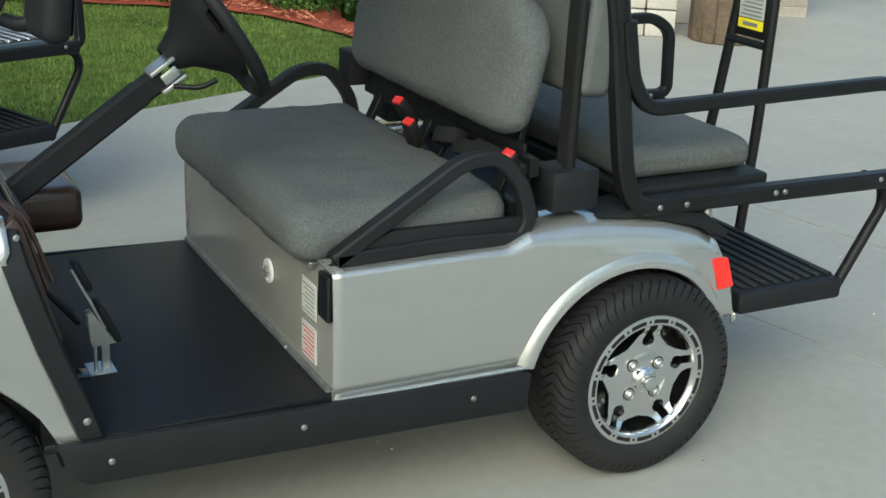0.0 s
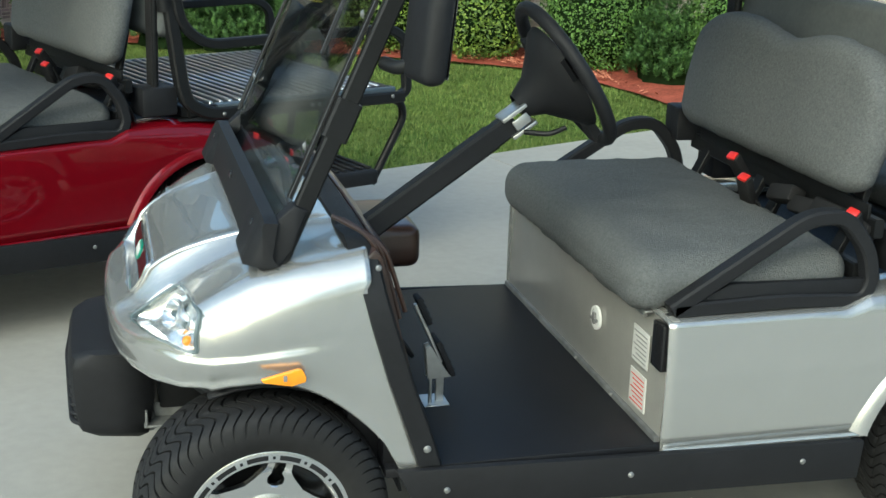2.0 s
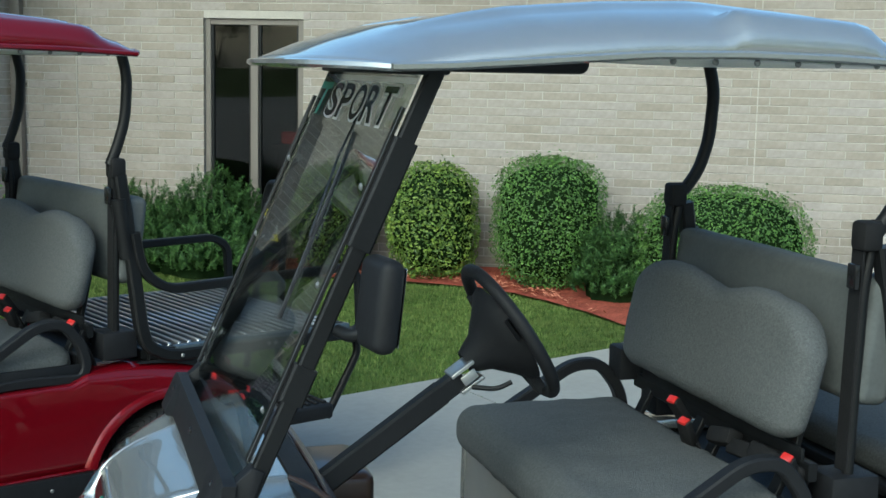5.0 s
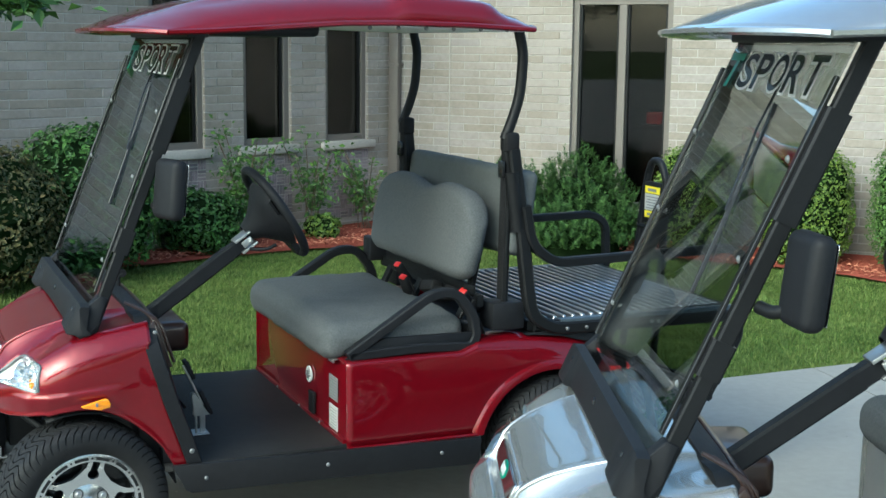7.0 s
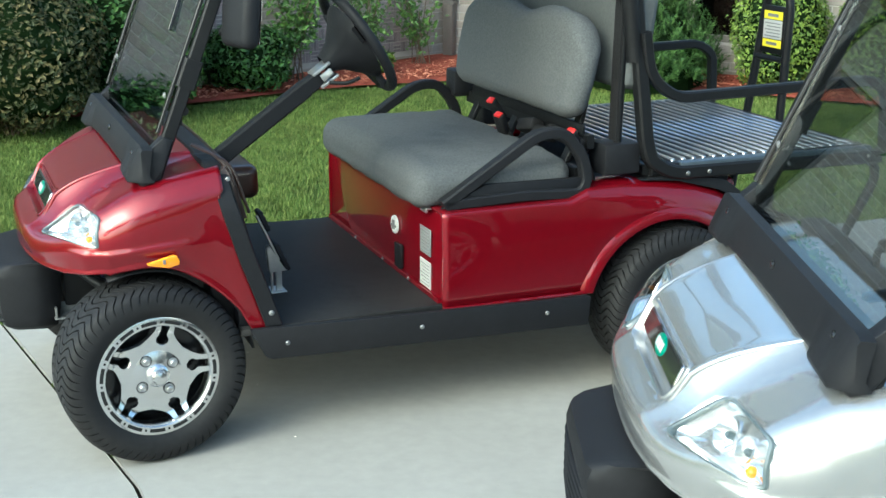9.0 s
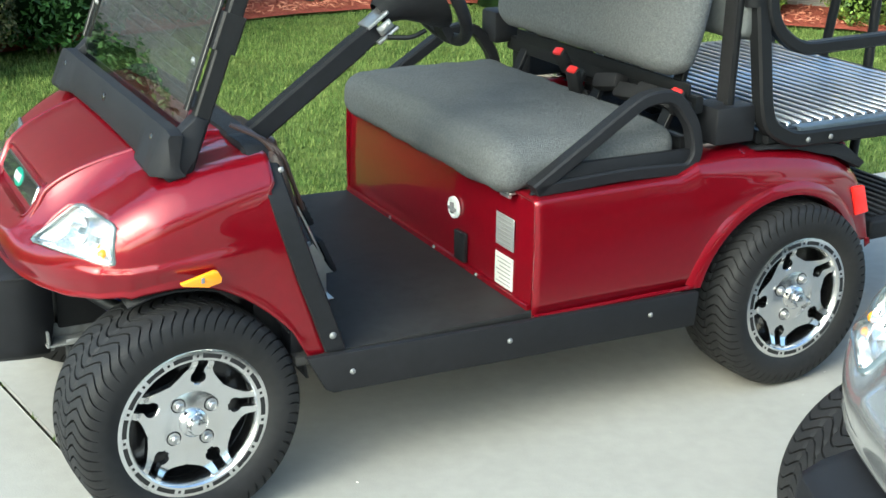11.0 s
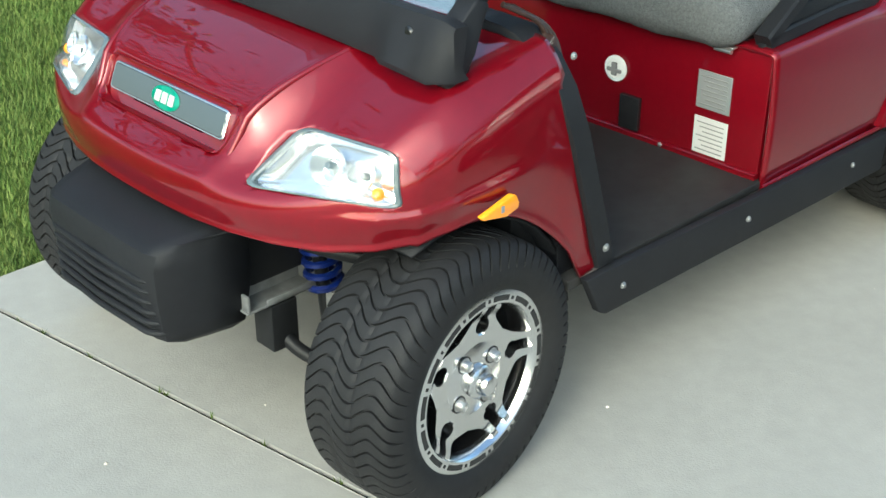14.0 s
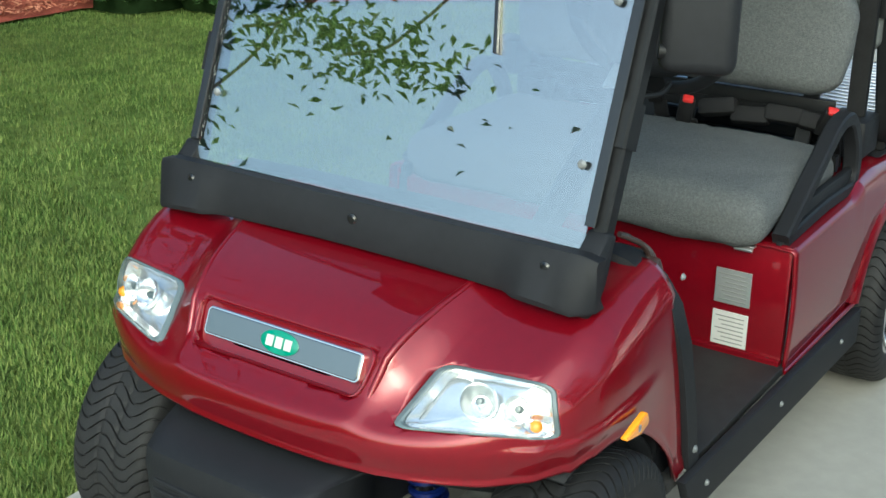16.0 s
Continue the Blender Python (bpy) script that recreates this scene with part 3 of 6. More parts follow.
def bench(bm, lo, hi, rx, rz, wave=0.0, nx=26, ny=44, nz=12, puff=0.012, seed=0.0, crest=0.0):
    """A padded block: rounded edges, soft puffed faces and small creases. crest: a dip in the middle of its top edge."""
    lo, hi = Vector(lo), Vector(hi)
    c, h = (lo + hi) / 2, (hi - lo) / 2
    got = bmesh.ops.create_cube(bm, size=2.0)["verts"]
    bmesh.ops.subdivide_edges(bm, edges=list({e for v in got for e in v.link_edges}), cuts=44, use_grid_fill=True)
    e = rx
    for v in bm.verts:
        u = v.co.copy()
        p = Vector((u.x * h.x, u.y * h.y, u.z * h.z))
        lim = Vector((max(h.x - rx, 0), max(h.y - rz, 0), max(h.z - rx, 0)))
        core = Vector((max(-lim.x, min(lim.x, p.x)), max(-lim.y, min(lim.y, p.y)), max(-lim.z, min(lim.z, p.z))))
        d = p - core
        if d.length > 1e-6:
            k = Vector((d.x / max(h.x - lim.x, 1e-6), d.y / max(h.y - lim.y, 1e-6), d.z / max(h.z - lim.z, 1e-6)))
            n = k.normalized() * max(abs(k.x), abs(k.y), abs(k.z))
            p = core + Vector((n.x * (h.x - lim.x), n.y * (h.y - lim.y), n.z * (h.z - lim.z)))
        q = p + c
        fade = (1 - u.x * u.x) * (1 - u.y * u.y)
        if u.z > 0.5:
            q.z += puff * fade
        fold = Vector((q.x * 7, q.y * 16, q.z * 12 + seed))
        q += Vector((0.5, 0.4, 1)) * wave * (noise.noise(q * 8 + Vector((seed, 0, 0))) + 0.7 * (1 - 2 * abs(noise.noise(fold))) + 0.4 * noise.noise(q * 40))
        v.co = q


def frame_bar(parent, name, pts, r=0.016, flat=None, radius=0.05, mat=None, label=""):
    bm = bmesh.new()
    tube(bm, fillet(pts, radius), r, flat=flat)
    return part(name, bm, mat or BLACK, parent, label)


def across(y):
    return 2 * MID - y


def golf_cart(paint, panel_paint, m, label, rear):
    cart = thing("golf_cart", label, "golf cart", "golf carts", m)
    red = rear == "bed"
    top_dx = -0.03 if red else 0.015
    # wheels
    wheel = make_wheel(cart)
    steer = 5.0 if red else 2.0
    size, hub_z = Matrix.Scale(1.02, 4), TYRE_R * 1.02 - 0.003
    wheel.matrix_basis = pose(0, 0.095, hub_z, 0, 11, steer) @ size
    copy_part(wheel, pose(BASE + 0.03, 0.070, hub_z, 0, -17 if red else 3) @ size)
    copy_part(wheel, pose(0, across(0.095), hub_z, 0, 10, 180 + steer) @ size)
    copy_part(wheel, pose(BASE + 0.03, across(0.070), hub_z, 0, 80, 180) @ size)

    # cowl with lamps, badge and side markers
    cowl, holes = front_cowl(cart, paint)
    for side in (1, -1):
        headlight(cowl, side, holes[0 if side > 0 else 1])
        bm = bmesh.new()
        y = MID - side * (HALF + 0.021)
        prism(bm, [(-0.008, 0.588), (0.066, 0.606), (0.074, 0.604), (0.082, 0.588), (0.080, 0.578), (0.052, 0.571), (-0.002, 0.582)], y - 0.006, y + 0.006, 0.002)
        mark = part("side_marker", bm, ORANGE, cowl, "amber side marker light")
        bm = bmesh.new()
        box(bm, (0.036, y - side * 0.0085 - 0.001, 0.584), (0.043, y - side * 0.0085 + 0.001, 0.596), 0.0005, 1)
        part("marker_mark", bm, INK, mark)
    # nose panel: a rounded recess in the cowl, a bright-rimmed mirror panel in it
    hole = holes[2]
    _, gm, gf = grille_outline()
    inv = GRILLE_AT.inverted()
    flat = [inv @ p for p in hole]

    def lip(k, out, sink=None):
        return [GRILLE_AT @ Vector((p.x - out if sink is None else sink, p.y * k, p.z * k)) for p in flat]
    bm = bmesh.new()
    loft(bm, [lip(1.0, 0.0), lip(0.992, 0.0035), lip(0.975, 0.004), lip(0.96, 0.0015), lip(0.945, 0, 0.004), lip(0.6, 0, 0.006)], closed=True)
    grille = part("grille", bm, paint, cowl, "painted recess of the nose panel")
    place = GRILLE_AT @ pose(0, 0, 0.004)
    for name, hw, hh, r, x0, x1, mat_, lab_ in (("grille_rim", 0.180, 0.0265, 0.009, 0.008, -0.0045, CHROME, "thin bright rim"), ("grille_panel", 0.1765, 0.0232, 0.007, 0.0, -0.0060, MIRROR_BLACK, "dark mirror-like panel")):
        bm = bmesh.new()
        g = loft(bm, [[place @ p for p in round_rect(hw, hh, r, x0)], [place @ p for p in round_rect(hw, hh, r, x1 + 0.0015)], [place @ p for p in round_rect(hw - 0.0015, hh - 0.0015, r - 0.001, x1)]], closed=True)
        bm.faces.new(g[-1])
        part(name, bm, mat_, grille, lab_)
    bm = bmesh.new()
    lathe(bm, [(0.0, 0.030), (-0.0015, 0.030), (-0.0028, 0.028), (-0.003, 0.0)], 32, place @ pose(-0.0055, 0.0, 0, 0, 0, -90) @ Matrix.Diagonal((1.45, 1, 0.72, 1)))
    badge = part("badge", bm, GREEN_BADGE, grille, "green oval badge with plain white marks")
    for k in (-1, 0, 1):
        bm = bmesh.new()
        box(bm, (-0.0102, k * 0.021 - 0.008, -0.010), (-0.0080, k * 0.021 + 0.008, 0.010), 0.0008, 1, place)
        part("badge_mark", bm, LABEL, badge, "plain white mark")

    # black trim round the cowl's rear edge, on both sides, with the dashboard between
    for side in (1, -1):
        def y(s):
            return MID - side * s
        bm = bmesh.new()
        edge = [(0.330, 0.558, 0.362), (0.298, 0.562, 0.46), (0.262, 0.566, 0.56), (0.232, 0.564, 0.66), (0.208, 0.550, 0.745), (0.200, 0.520, 0.795), (0.205, 0.47, 0.826), (0.18, 0.40, 0.842)]
        rows = []
        for x, s, z in edge:
            rows.append([(x - 0.012, y(s + 0.003), z), (x - 0.010, y(s + 0.009), z), (x + 0.034, y(s + 0.009), z), (x + 0.040, y(s), z), (x + 0.040, y(s - 0.02), z - 0.002), (x - 0.01, y(s - 0.02), z - 0.002)])
        g = loft(bm, rows, closed=True)
        bm.faces.new(g[0])
        bm.faces.new(g[-1])
        trim = part("cowl_trim", bm, PLASTIC, cart, "black edge trim of the cowl")
        bolt(trim, (0.335, y(0.568), 0.402), 0.009) if side > 0 else None
        bolt(trim, (0.228, y(0.56), 0.80), 0.007) if side > 0 else None
    bm = bmesh.new()
    outline = [(0.205, 0.800), (0.232, 0.826), (0.250, 0.80), (0.262, 0.745), (0.285, 0.65), (0.31, 0.56), (0.29, 0.55), (0.255, 0.64), (0.225, 0.74), (0.2, 0.79)]
    prism(bm, outline, 0.06, across(0.06), 0.006)
    dash = part("dashboard", bm, BROWN, cart, "dark brown moulded dashboard")
    # black band along the cowl's rear edge, from side to side
    bm = bmesh.new()
    rows = []
    for k in range(41):
        s = -0.525 + 1.05 * k / 40
        z = 0.838 - 0.006 * smooth((abs(s) - 0.30) / 0.12) - 0.040 * max(0.0, (abs(s) - 0.44) / 0.085) ** 2
        rows.append([(0.176, MID + s, z - 0.010), (0.180, MID + s, z + 0.002), (0.205, MID + s, z + 0.006), (0.228, MID + s, z + 0.004), (0.238, MID + s, z - 0.010), (0.240, MID + s, z - 0.045), (0.200, MID + s, z - 0.045)])
    g = loft(bm, rows, closed=True)
    bm.faces.new(g[0])
    bm.faces.new(g[-1])
    part("dash_band", bm, PLASTIC, dash, "black edge band across the cowl")
    for k in range(3):
        bm = bmesh.new()
        tube(bm, [(0.243 + 0.010 * k, 0.09, 0.824 - 0.010 * k), (0.243 + 0.010 * k, MID, 0.832 - 0.010 * k), (0.243 + 0.010 * k, across(0.09), 0.824 - 0.010 * k)], 0.0052, 8)
        part("dash_rib", bm, BROWN, dash)
    for k in range(3):
        bm = bmesh.new()
        tube(bm, fillet([(0.150 + k * 0.011, 0.105, 0.885 - k * 0.004), (0.232 + k * 0.011, 0.085, 0.842 - k * 0.008), (0.276 + k * 0.011, 0.075, 0.655 + k * 0.014)], 0.04), 0.0052, 8)
        part("dash_rib", bm, BROWN, dash)
    bm = bmesh.new()
    box(bm, (0.28, 0.74, 0.55), (0.50, 1.04, 0.665), 0.03, 4)
    part("glove_box", bm, BROWN, dash, "dark brown glove box")
    bm = bmesh.new()
    tube(bm, fillet([(0.22, 0.62, 0.83), (0.22, 0.62, 0.875), (0.235, 0.62, 0.885)], 0.02), 0.008, 8)
    lathe(bm, [(0.0, 0.0), (0.0, 0.014), (-0.012, 0.014), (-0.012, 0.0)], 14, pose(0.235, 0.626, 0.886))
    part("dash_knob", bm, PLASTIC, dash)
    # firewall and inner wheel wells under the cowl
    bm = bmesh.new()
    box(bm, (0.18, 0.10, 0.33), (0.26, across(0.10), 0.74), 0.02)
    part("firewall", bm, PLASTIC, cart)
    for side in (1, -1):
        bm = bmesh.new()
        rows = []
        for k in range(17):
            a = math.pi * (0.03 + 0.94 * k / 16)
            rows.append([(0.295 * math.cos(a), MID - side * 0.52, 0.258 + 0.295 * math.sin(a)), (0.295 * math.cos(a), MID - side * 0.24, 0.258 + 0.295 * math.sin(a))])
        loft(bm, rows[:11])
        thicken(part("wheel_well", bm, PLASTIC, cart), 0.006)

    # front bumper with moulded ribs
    bm = bmesh.new()
    rows = []
    for z, front, half, back in ((0.300, -0.345, 0.150, -0.235), (0.315, -0.368, 0.162, -0.215), (0.345, -0.377, 0.166, -0.21), (0.40, -0.383, 0.168, -0.20), (0.465, -0.385, 0.170, -0.20), (0.492, -0.376, 0.172, -0.20), (0.506, -0.352, 0.174, -0.20), (0.520, -0.20, 0.21, -0.18), (0.524, -0.12, 0.21, -0.11)):
        row = []
        for t, f in ((-1.0, 0.0), (-1.0, 0.45), (-0.985, 0.8), (-0.93, 0.94), (-0.8, 0.99), (-0.4, 1.0), (0.0, 1.0), (0.4, 1.0), (0.8, 0.99), (0.93, 0.94), (0.985, 0.8), (1.0, 0.45), (1.0, 0.0)):
            wide = half * (1.0 + 0.12 * (1 - f))
            row.append((back + (front - back) * f, MID + 0.015 + t * wide * 1.12, z))
        rows.append(row)
    loft(bm, rows)
    bumper = part("front_bumper", bm, PLASTIC, cart, "black moulded front bumper")
    thicken(bumper, 0.008)
    for k in range(6):
        z = 0.335 + k * 0.021
        bm = bmesh.new()
        tube(bm, fillet([(-0.30, MID + 0.015 - 0.186, z), (-0.380, MID + 0.015 - 0.165, z), (-0.388, MID + 0.015, z), (-0.380, MID + 0.015 + 0.165, z), (-0.30, MID + 0.015 + 0.186, z)], 0.03), 0.006, 8)
        part("bumper_rib", bm, PLASTIC, bumper)

    # chassis and front suspension
    bm = bmesh.new()
    for y0 in (0.30, across(0.30) - 0.05):
        box(bm, (-0.06, y0, 0.285), (2.02, y0 + 0.05, 0.332), 0.006)
    box(bm, (-0.24, 0.40, 0.31), (-0.20, across(0.40), 0.36), 0.006)
    box(bm, (1.5, 0.3, 0.3), (1.56, across(0.3), 0.36), 0.006)
    chassis = part("chassis_frame", bm, GALV, cart, "grey steel chassis rails")
    for side in (1, -1):
        def y(s):
            return MID - side * s
        bm = bmesh.new()
        lo_y, hi_y = sorted((y(0.158), y(0.212)))
        box(bm, (-0.225, lo_y, 0.335), (-0.07, hi_y, 0.341), 0.002)
        edge_y = sorted((y(0.158), y(0.163)))
        box(bm, (-0.215, edge_y[0], 0.335), (-0.07, edge_y[1], 0.375), 0.002)
        edge_y = sorted((y(0.207), y(0.212)))
        box(bm, (-0.18, edge_y[0], 0.335), (-0.07, edge_y[1], 0.35), 0.002)
        box(bm, (-0.222, lo_y, 0.335), (-0.216, hi_y, 0.372), 0.002)
        part("bumper_bracket", bm, GALV, chassis, "grey steel bumper bracket")
        bm = bmesh.new()
        box(bm, (-0.175, lo_y - 0.002, 0.235), (-0.115, hi_y + 0.002, 0.333), 0.004)
        part("hanger", bm, BLACK, chassis)
        # added black filler that keeps the gap under the cowl dark, not a steering part
        bm = bmesh.new()
        well = sorted((y(0.03), y(0.17)))
        box(bm, (-0.19, well[0], 0.36), (0.12, well[1], 0.53), 0.01)
        part("steering_box", bm, BLACK, chassis)
        bm = bmesh.new()
        box(bm, (-0.12, min(y(0.22), y(0.12)), 0.51), (-0.03, max(y(0.22), y(0.12)), 0.56), 0.01)
        part("mount", bm, BLACK, chassis)
        frame_bar(chassis, "lower_arm", [(-0.145, y(0.185), 0.265), (-0.13, y(0.24), 0.225), (-0.08, y(0.31), 0.200), (0.0, y(0.42), 0.20)], 0.014)
        frame_bar(chassis, "upper_arm", [(-0.14, y(0.20), 0.475), (-0.10, y(0.27), 0.450), (0.0, y(0.40), 0.425)], 0.015)
        bm = bmesh.new()
        coil = []
        for k in range(110):
            a = k / 12 * 2 * math.pi
            t = k / 109
            coil.append((-0.045 + 0.032 * math.cos(a), y(0.21 - 0.03 * t) + 0.032 * math.sin(a), 0.32 + 0.22 * t))
        tube(bm, coil, 0.0075, 6)
        part("coil_spring", bm, SPRING, chassis, "blue coil spring")
        frame_bar(chassis, "damper", [(-0.045, y(0.215), 0.24), (-0.045, y(0.175), 0.55)], 0.014)
        bm = bmesh.new()
        tube(bm, [(0.0, y(0.2), 0.255), (0.0, y(0.48), 0.255)], 0.02, 10)
        part("axle_stub", bm, BLACK, chassis)
    bm = bmesh.new()
    tube(bm, [(BASE, 0.12, 0.255), (BASE, across(0.12), 0.255)], 0.035, 12)
    box(bm, (BASE - 0.1, MID - 0.1, 0.17), (BASE + 0.1, MID + 0.1, 0.36), 0.05, 4)
    part("rear_axle", bm, BLACK, cart)

    # floor and rocker panels
    bm = bmesh.new()
    box(bm, (0.25, 0.02, 0.335), (0.90, across(0.02), 0.357), 0.004)
    floor = part("floor_mat", bm, MAT_DUSTY if red else MAT, cart, "black rubber floor mat")
    for side in (1, -1):
        y = MID - side * (HALF + 0.02)
        bm = bmesh.new()
        prism(bm, [(0.268, 0.362), (1.362, 0.330), (1.355, 0.236), (0.33, 0.266), (0.312, 0.276)], y - 0.008, y + 0.012, 0.003)
        rocker = part("rocker_panel", bm, PLASTIC, cart, "black rocker panel")
        for x, z in ((0.376, 0.311), (0.790, 0.304), (1.208, 0.294)):
            bolt(rocker, (x, y - 0.008, z), 0.0075) if side > 0 else None
    # toe board rising at the front
    bm = bmesh.new()
    prism(bm, [(0.25, 0.352), (0.34, 0.352), (0.275, 0.50), (0.25, 0.50)], 0.05, across(0.05), 0.004)
    part("toe_board", bm, MAT, cart)

    # brake pedal: slim steel uprights, a three-cornered bracket, an arm with a pad and the parking pad above
    bm = bmesh.new()
    box(bm, (0.405, 0.305, 0.357), (0.465, 0.375, 0.360), 0.001, 1)
    box(bm, (0.418, 0.322, 0.357), (0.426, 0.330, 0.43), 0.002, 1)
    box(bm, (0.436, 0.330, 0.357), (0.456, 0.336, 0.43), 0.002, 1)
    prism(bm, [(0.414, 0.422), (0.470, 0.424), (0.462, 0.432), (0.418, 0.505), (0.408, 0.500)], 0.318, 0.322)
    prism(bm, [(0.414, 0.422), (0.470, 0.424), (0.462, 0.432), (0.418, 0.505), (0.408, 0.500)], 0.340, 0.344)
    pedal = part("brake_pedal", bm, STEEL, cart, "steel brake pedal with black pads")
    for name, lo, hi, turn in (("pedal_pad", (0.0, -0.030, -0.048), (0.014, 0.040, 0.048), (0.452, 0.353, 0.462, 0, -24, 0)), ("lock_pad", (0.0, -0.022, -0.036), (0.014, 0.022, 0.036), (0.398, 0.345, 0.582, 0, -24, 0))):
        bm = bmesh.new()
        box(bm, lo, hi, 0.004, 2, pose(*turn))
        pad = part(name, bm, PLASTIC, pedal, "black rubber pad")
        for k in range(4):
            bm = bmesh.new()
            zz = lo[2] * 0.7 + k * hi[2] * 0.46
            box(bm, (0.0135, lo[1] * 0.8, zz - 0.003), (0.0165, hi[1] * 0.8, zz + 0.003), 0.001, 1, pose(*turn))
            part("pad_rib", bm, PLASTIC, pad)
    bm = bmesh.new()
    box(bm, (-0.004, -0.008, -0.07), (0.004, 0.008, 0.09), 0.002, 1, pose(0.420, 0.335, 0.520, 0, -24, 0))
    part("pedal_arm", bm, STEEL, pedal)
    bm = bmesh.new()
    box(bm, (0.37, 0.30, 0.357), (0.404, 0.35, 0.361), 0.001)
    part("pedal_slot", bm, SHINY_BLACK, pedal)
    bm = bmesh.new()
    box(bm, (0.0, -0.040, -0.075), (0.012, 0.040, 0.075), 0.004, 2, pose(0.375, 0.545, 0.455, 0, -38, 0))
    part("accelerator_pedal", bm, PLASTIC, cart, "black accelerator pedal")

    # seat box: front panel, painted sides with rear fenders
    bm = bmesh.new()
    prism(bm, [(0.866, 0.345), (0.876, 0.640), (0.896, 0.640), (0.89, 0.345)], 0.030, across(0.030), 0.003)
    panel = part("seat_box_panel", bm, panel_paint, cart, "painted front panel of the seat box")
    bm = bmesh.new()
    tube(bm, [(0.862, 0.03, 0.36), (0.862, across(0.03), 0.36)], 0.006, 6, flat=0.010)
    part("kick_strip", bm, GALV if not red else panel_paint, panel)
    for yy in (0.28, 0.52, 0.8):
        bolt(panel, (0.857, yy, 0.364), 0.006, "x-")
    bm = bmesh.new()
    lathe(bm, [(0.0, 0.030), (-0.006, 0.030), (-0.007, 0.022), (-0.004, 0.021), (-0.004, 0.0)], 28, pose(0.868, 0.425, 0.505, 0, 0, -90))
    socket = part("charge_socket", bm, WHITE, panel, "round white socket cover")
    bm = bmesh.new()
    box(bm, (0.856, 0.418, 0.49), (0.862, 0.432, 0.52), 0.001, 1)
    box(bm, (0.856, 0.405, 0.498), (0.862, 0.445, 0.506), 0.001, 1)
    part("socket_cross", bm, INK, socket)
    for z0, z1, ink in ((0.49, 0.575, INK), (0.385, 0.47, RED_INK if not red else INK)):
        shift = 0.0 if not red else -0.012
        bm = bmesh.new()
        box(bm, (0.8655, 0.114, z0 + shift), (0.8685, 0.200, z1 + shift), 0.0005, 1, Matrix.Shear("XY", 4, (0, 0)))
        lab = part("label_plate", bm, GREY_LABEL if z0 > 0.48 and red else LABEL, panel, "white printed label")
        lab.location = (-0.001, 0, 0)
        for k in range(7):
            bm = bmesh.new()
            z = z1 + shift - 0.012 - k * 0.0105
            box(bm, (0.8640, 0.122, z - 0.0012), (0.8652, 0.192 - (k % 3) * 0.008, z + 0.0012))
            part("print_line", bm, ink, lab, "", smooth=False)
    bm = bmesh.new()
    if red:
        box(bm, (0.852, 0.345, 0.375), (0.866, 0.400, 0.455), 0.003)
    else:
        box(bm, (0.858, 0.033, 0.52), (0.876, 0.088, 0.625), 0.003)
    part("switch_plate", bm, SHINY_BLACK, panel, "black switch plate")
    bm = bmesh.new()
    box(bm, (0.850, 0.112, 0.629), (0.868, 0.160, 0.634), 0.001, 1)
    tube(bm, [(0.852, 0.115, 0.624), (0.852, 0.157, 0.624)], 0.005, 8)
    part("seat_hinge", bm, STEEL, panel, "small steel seat hinge")

    top = [(0.866, 0.638), (1.30, 0.640), (1.36, 0.668), (1.50, 0.676), (1.62, 0.668), (1.75, 0.648), (1.86, 0.618), (1.94, 0.572), (1.985, 0.50), (2.005, 0.40)]
    arch_r = 0.294

    def foot(x):
        z = 0.333
        d = x - (BASE - 0.005)
        if abs(d) < arch_r:
            z = max(z, 0.258 + math.sqrt(arch_r ** 2 - d * d))
        elif d > 0:
            z = 0.36
        return min(z, lerp(top, x) - 0.02)
    xs = sorted({0.866 + i * 0.024 for i in range(48)} | {1.352 + 0.004 * i for i in range(6)} | {1.94, 1.95, 1.955, 1.96, 1.97, 1.985, 2.0, 2.005})
    for side in (1, -1):
        bm = bmesh.new()
        rows = []
        for x in xs:
            zt, zb = lerp(top, x), foot(x)
            rad = 0.014 + 0.05 * smooth((x - 1.2) / 0.35)
            tuck = 0.03 * smooth((x - 1.75) / 0.28)
            row = [(x, MID - side * (HALF + lerp([(0, 0.0), (1, 0.0)], 0) - tuck), zb)]
            for k in range(1, 8):
                z = zb + (zt - rad - zb) * k / 7
                row.append((x, MID - side * (HALF + 0.006 * math.sin(math.pi * k / 7) - tuck), z))
            for k in range(1, 6):
                a = k / 5 * math.pi / 2
                row.append((x, MID - side * (HALF - tuck - rad + rad * math.cos(a)), zt - rad + rad * math.sin(a)))
            inn = 0.135
            row.append((x, MID - side * (HALF - 0.5 * inn), zt + 0.002))
            row.append((x, MID - side * (HALF - inn), zt))
            row.append((x, MID - side * (HALF - inn - 0.01), zt - 0.02))
            rows.append(row)
        loft(bm, rows)
        fender = part("rear_body_side", bm, paint, cart, "painted side panel with rear wheel arch")
        thicken(fender, 0.006)
        # rolled lip round the arch
        bm = bmesh.new()
        rows = []
        for k in range(41):
            a = math.pi * (1.0 - 0.085 - 0.77 * k / 40)
            c, s_ = math.cos(a), math.sin(a)
            row = []
            for r, out in ((0.289, -0.02), (0.287, 0.008), (0.291, 0.016), (0.303, 0.017), (0.318, 0.010), (0.336, -0.003)):
                row.append((BASE - 0.005 + r * c, MID - side * (HALF + out - 0.03 * smooth((BASE + r * c - 1.75) / 0.28)), 0.258 + r * s_))
            rows.append(row)
        loft(bm, rows)
        part("arch_lip", bm, paint, fender, "rolled wheel arch lip")
        bm = bmesh.new()
        tube(bm, [(0.872, MID - side * (HALF + 0.001), 0.340), (1.20, MID - side * (HALF + 0.003), 0.338), (1.375, MID - side * (HALF + 0.006), 0.337)], 0.006, 8)
        part("sill_lip", bm, paint, fender, "rolled lower edge")
        bm = bmesh.new()
        rows = []
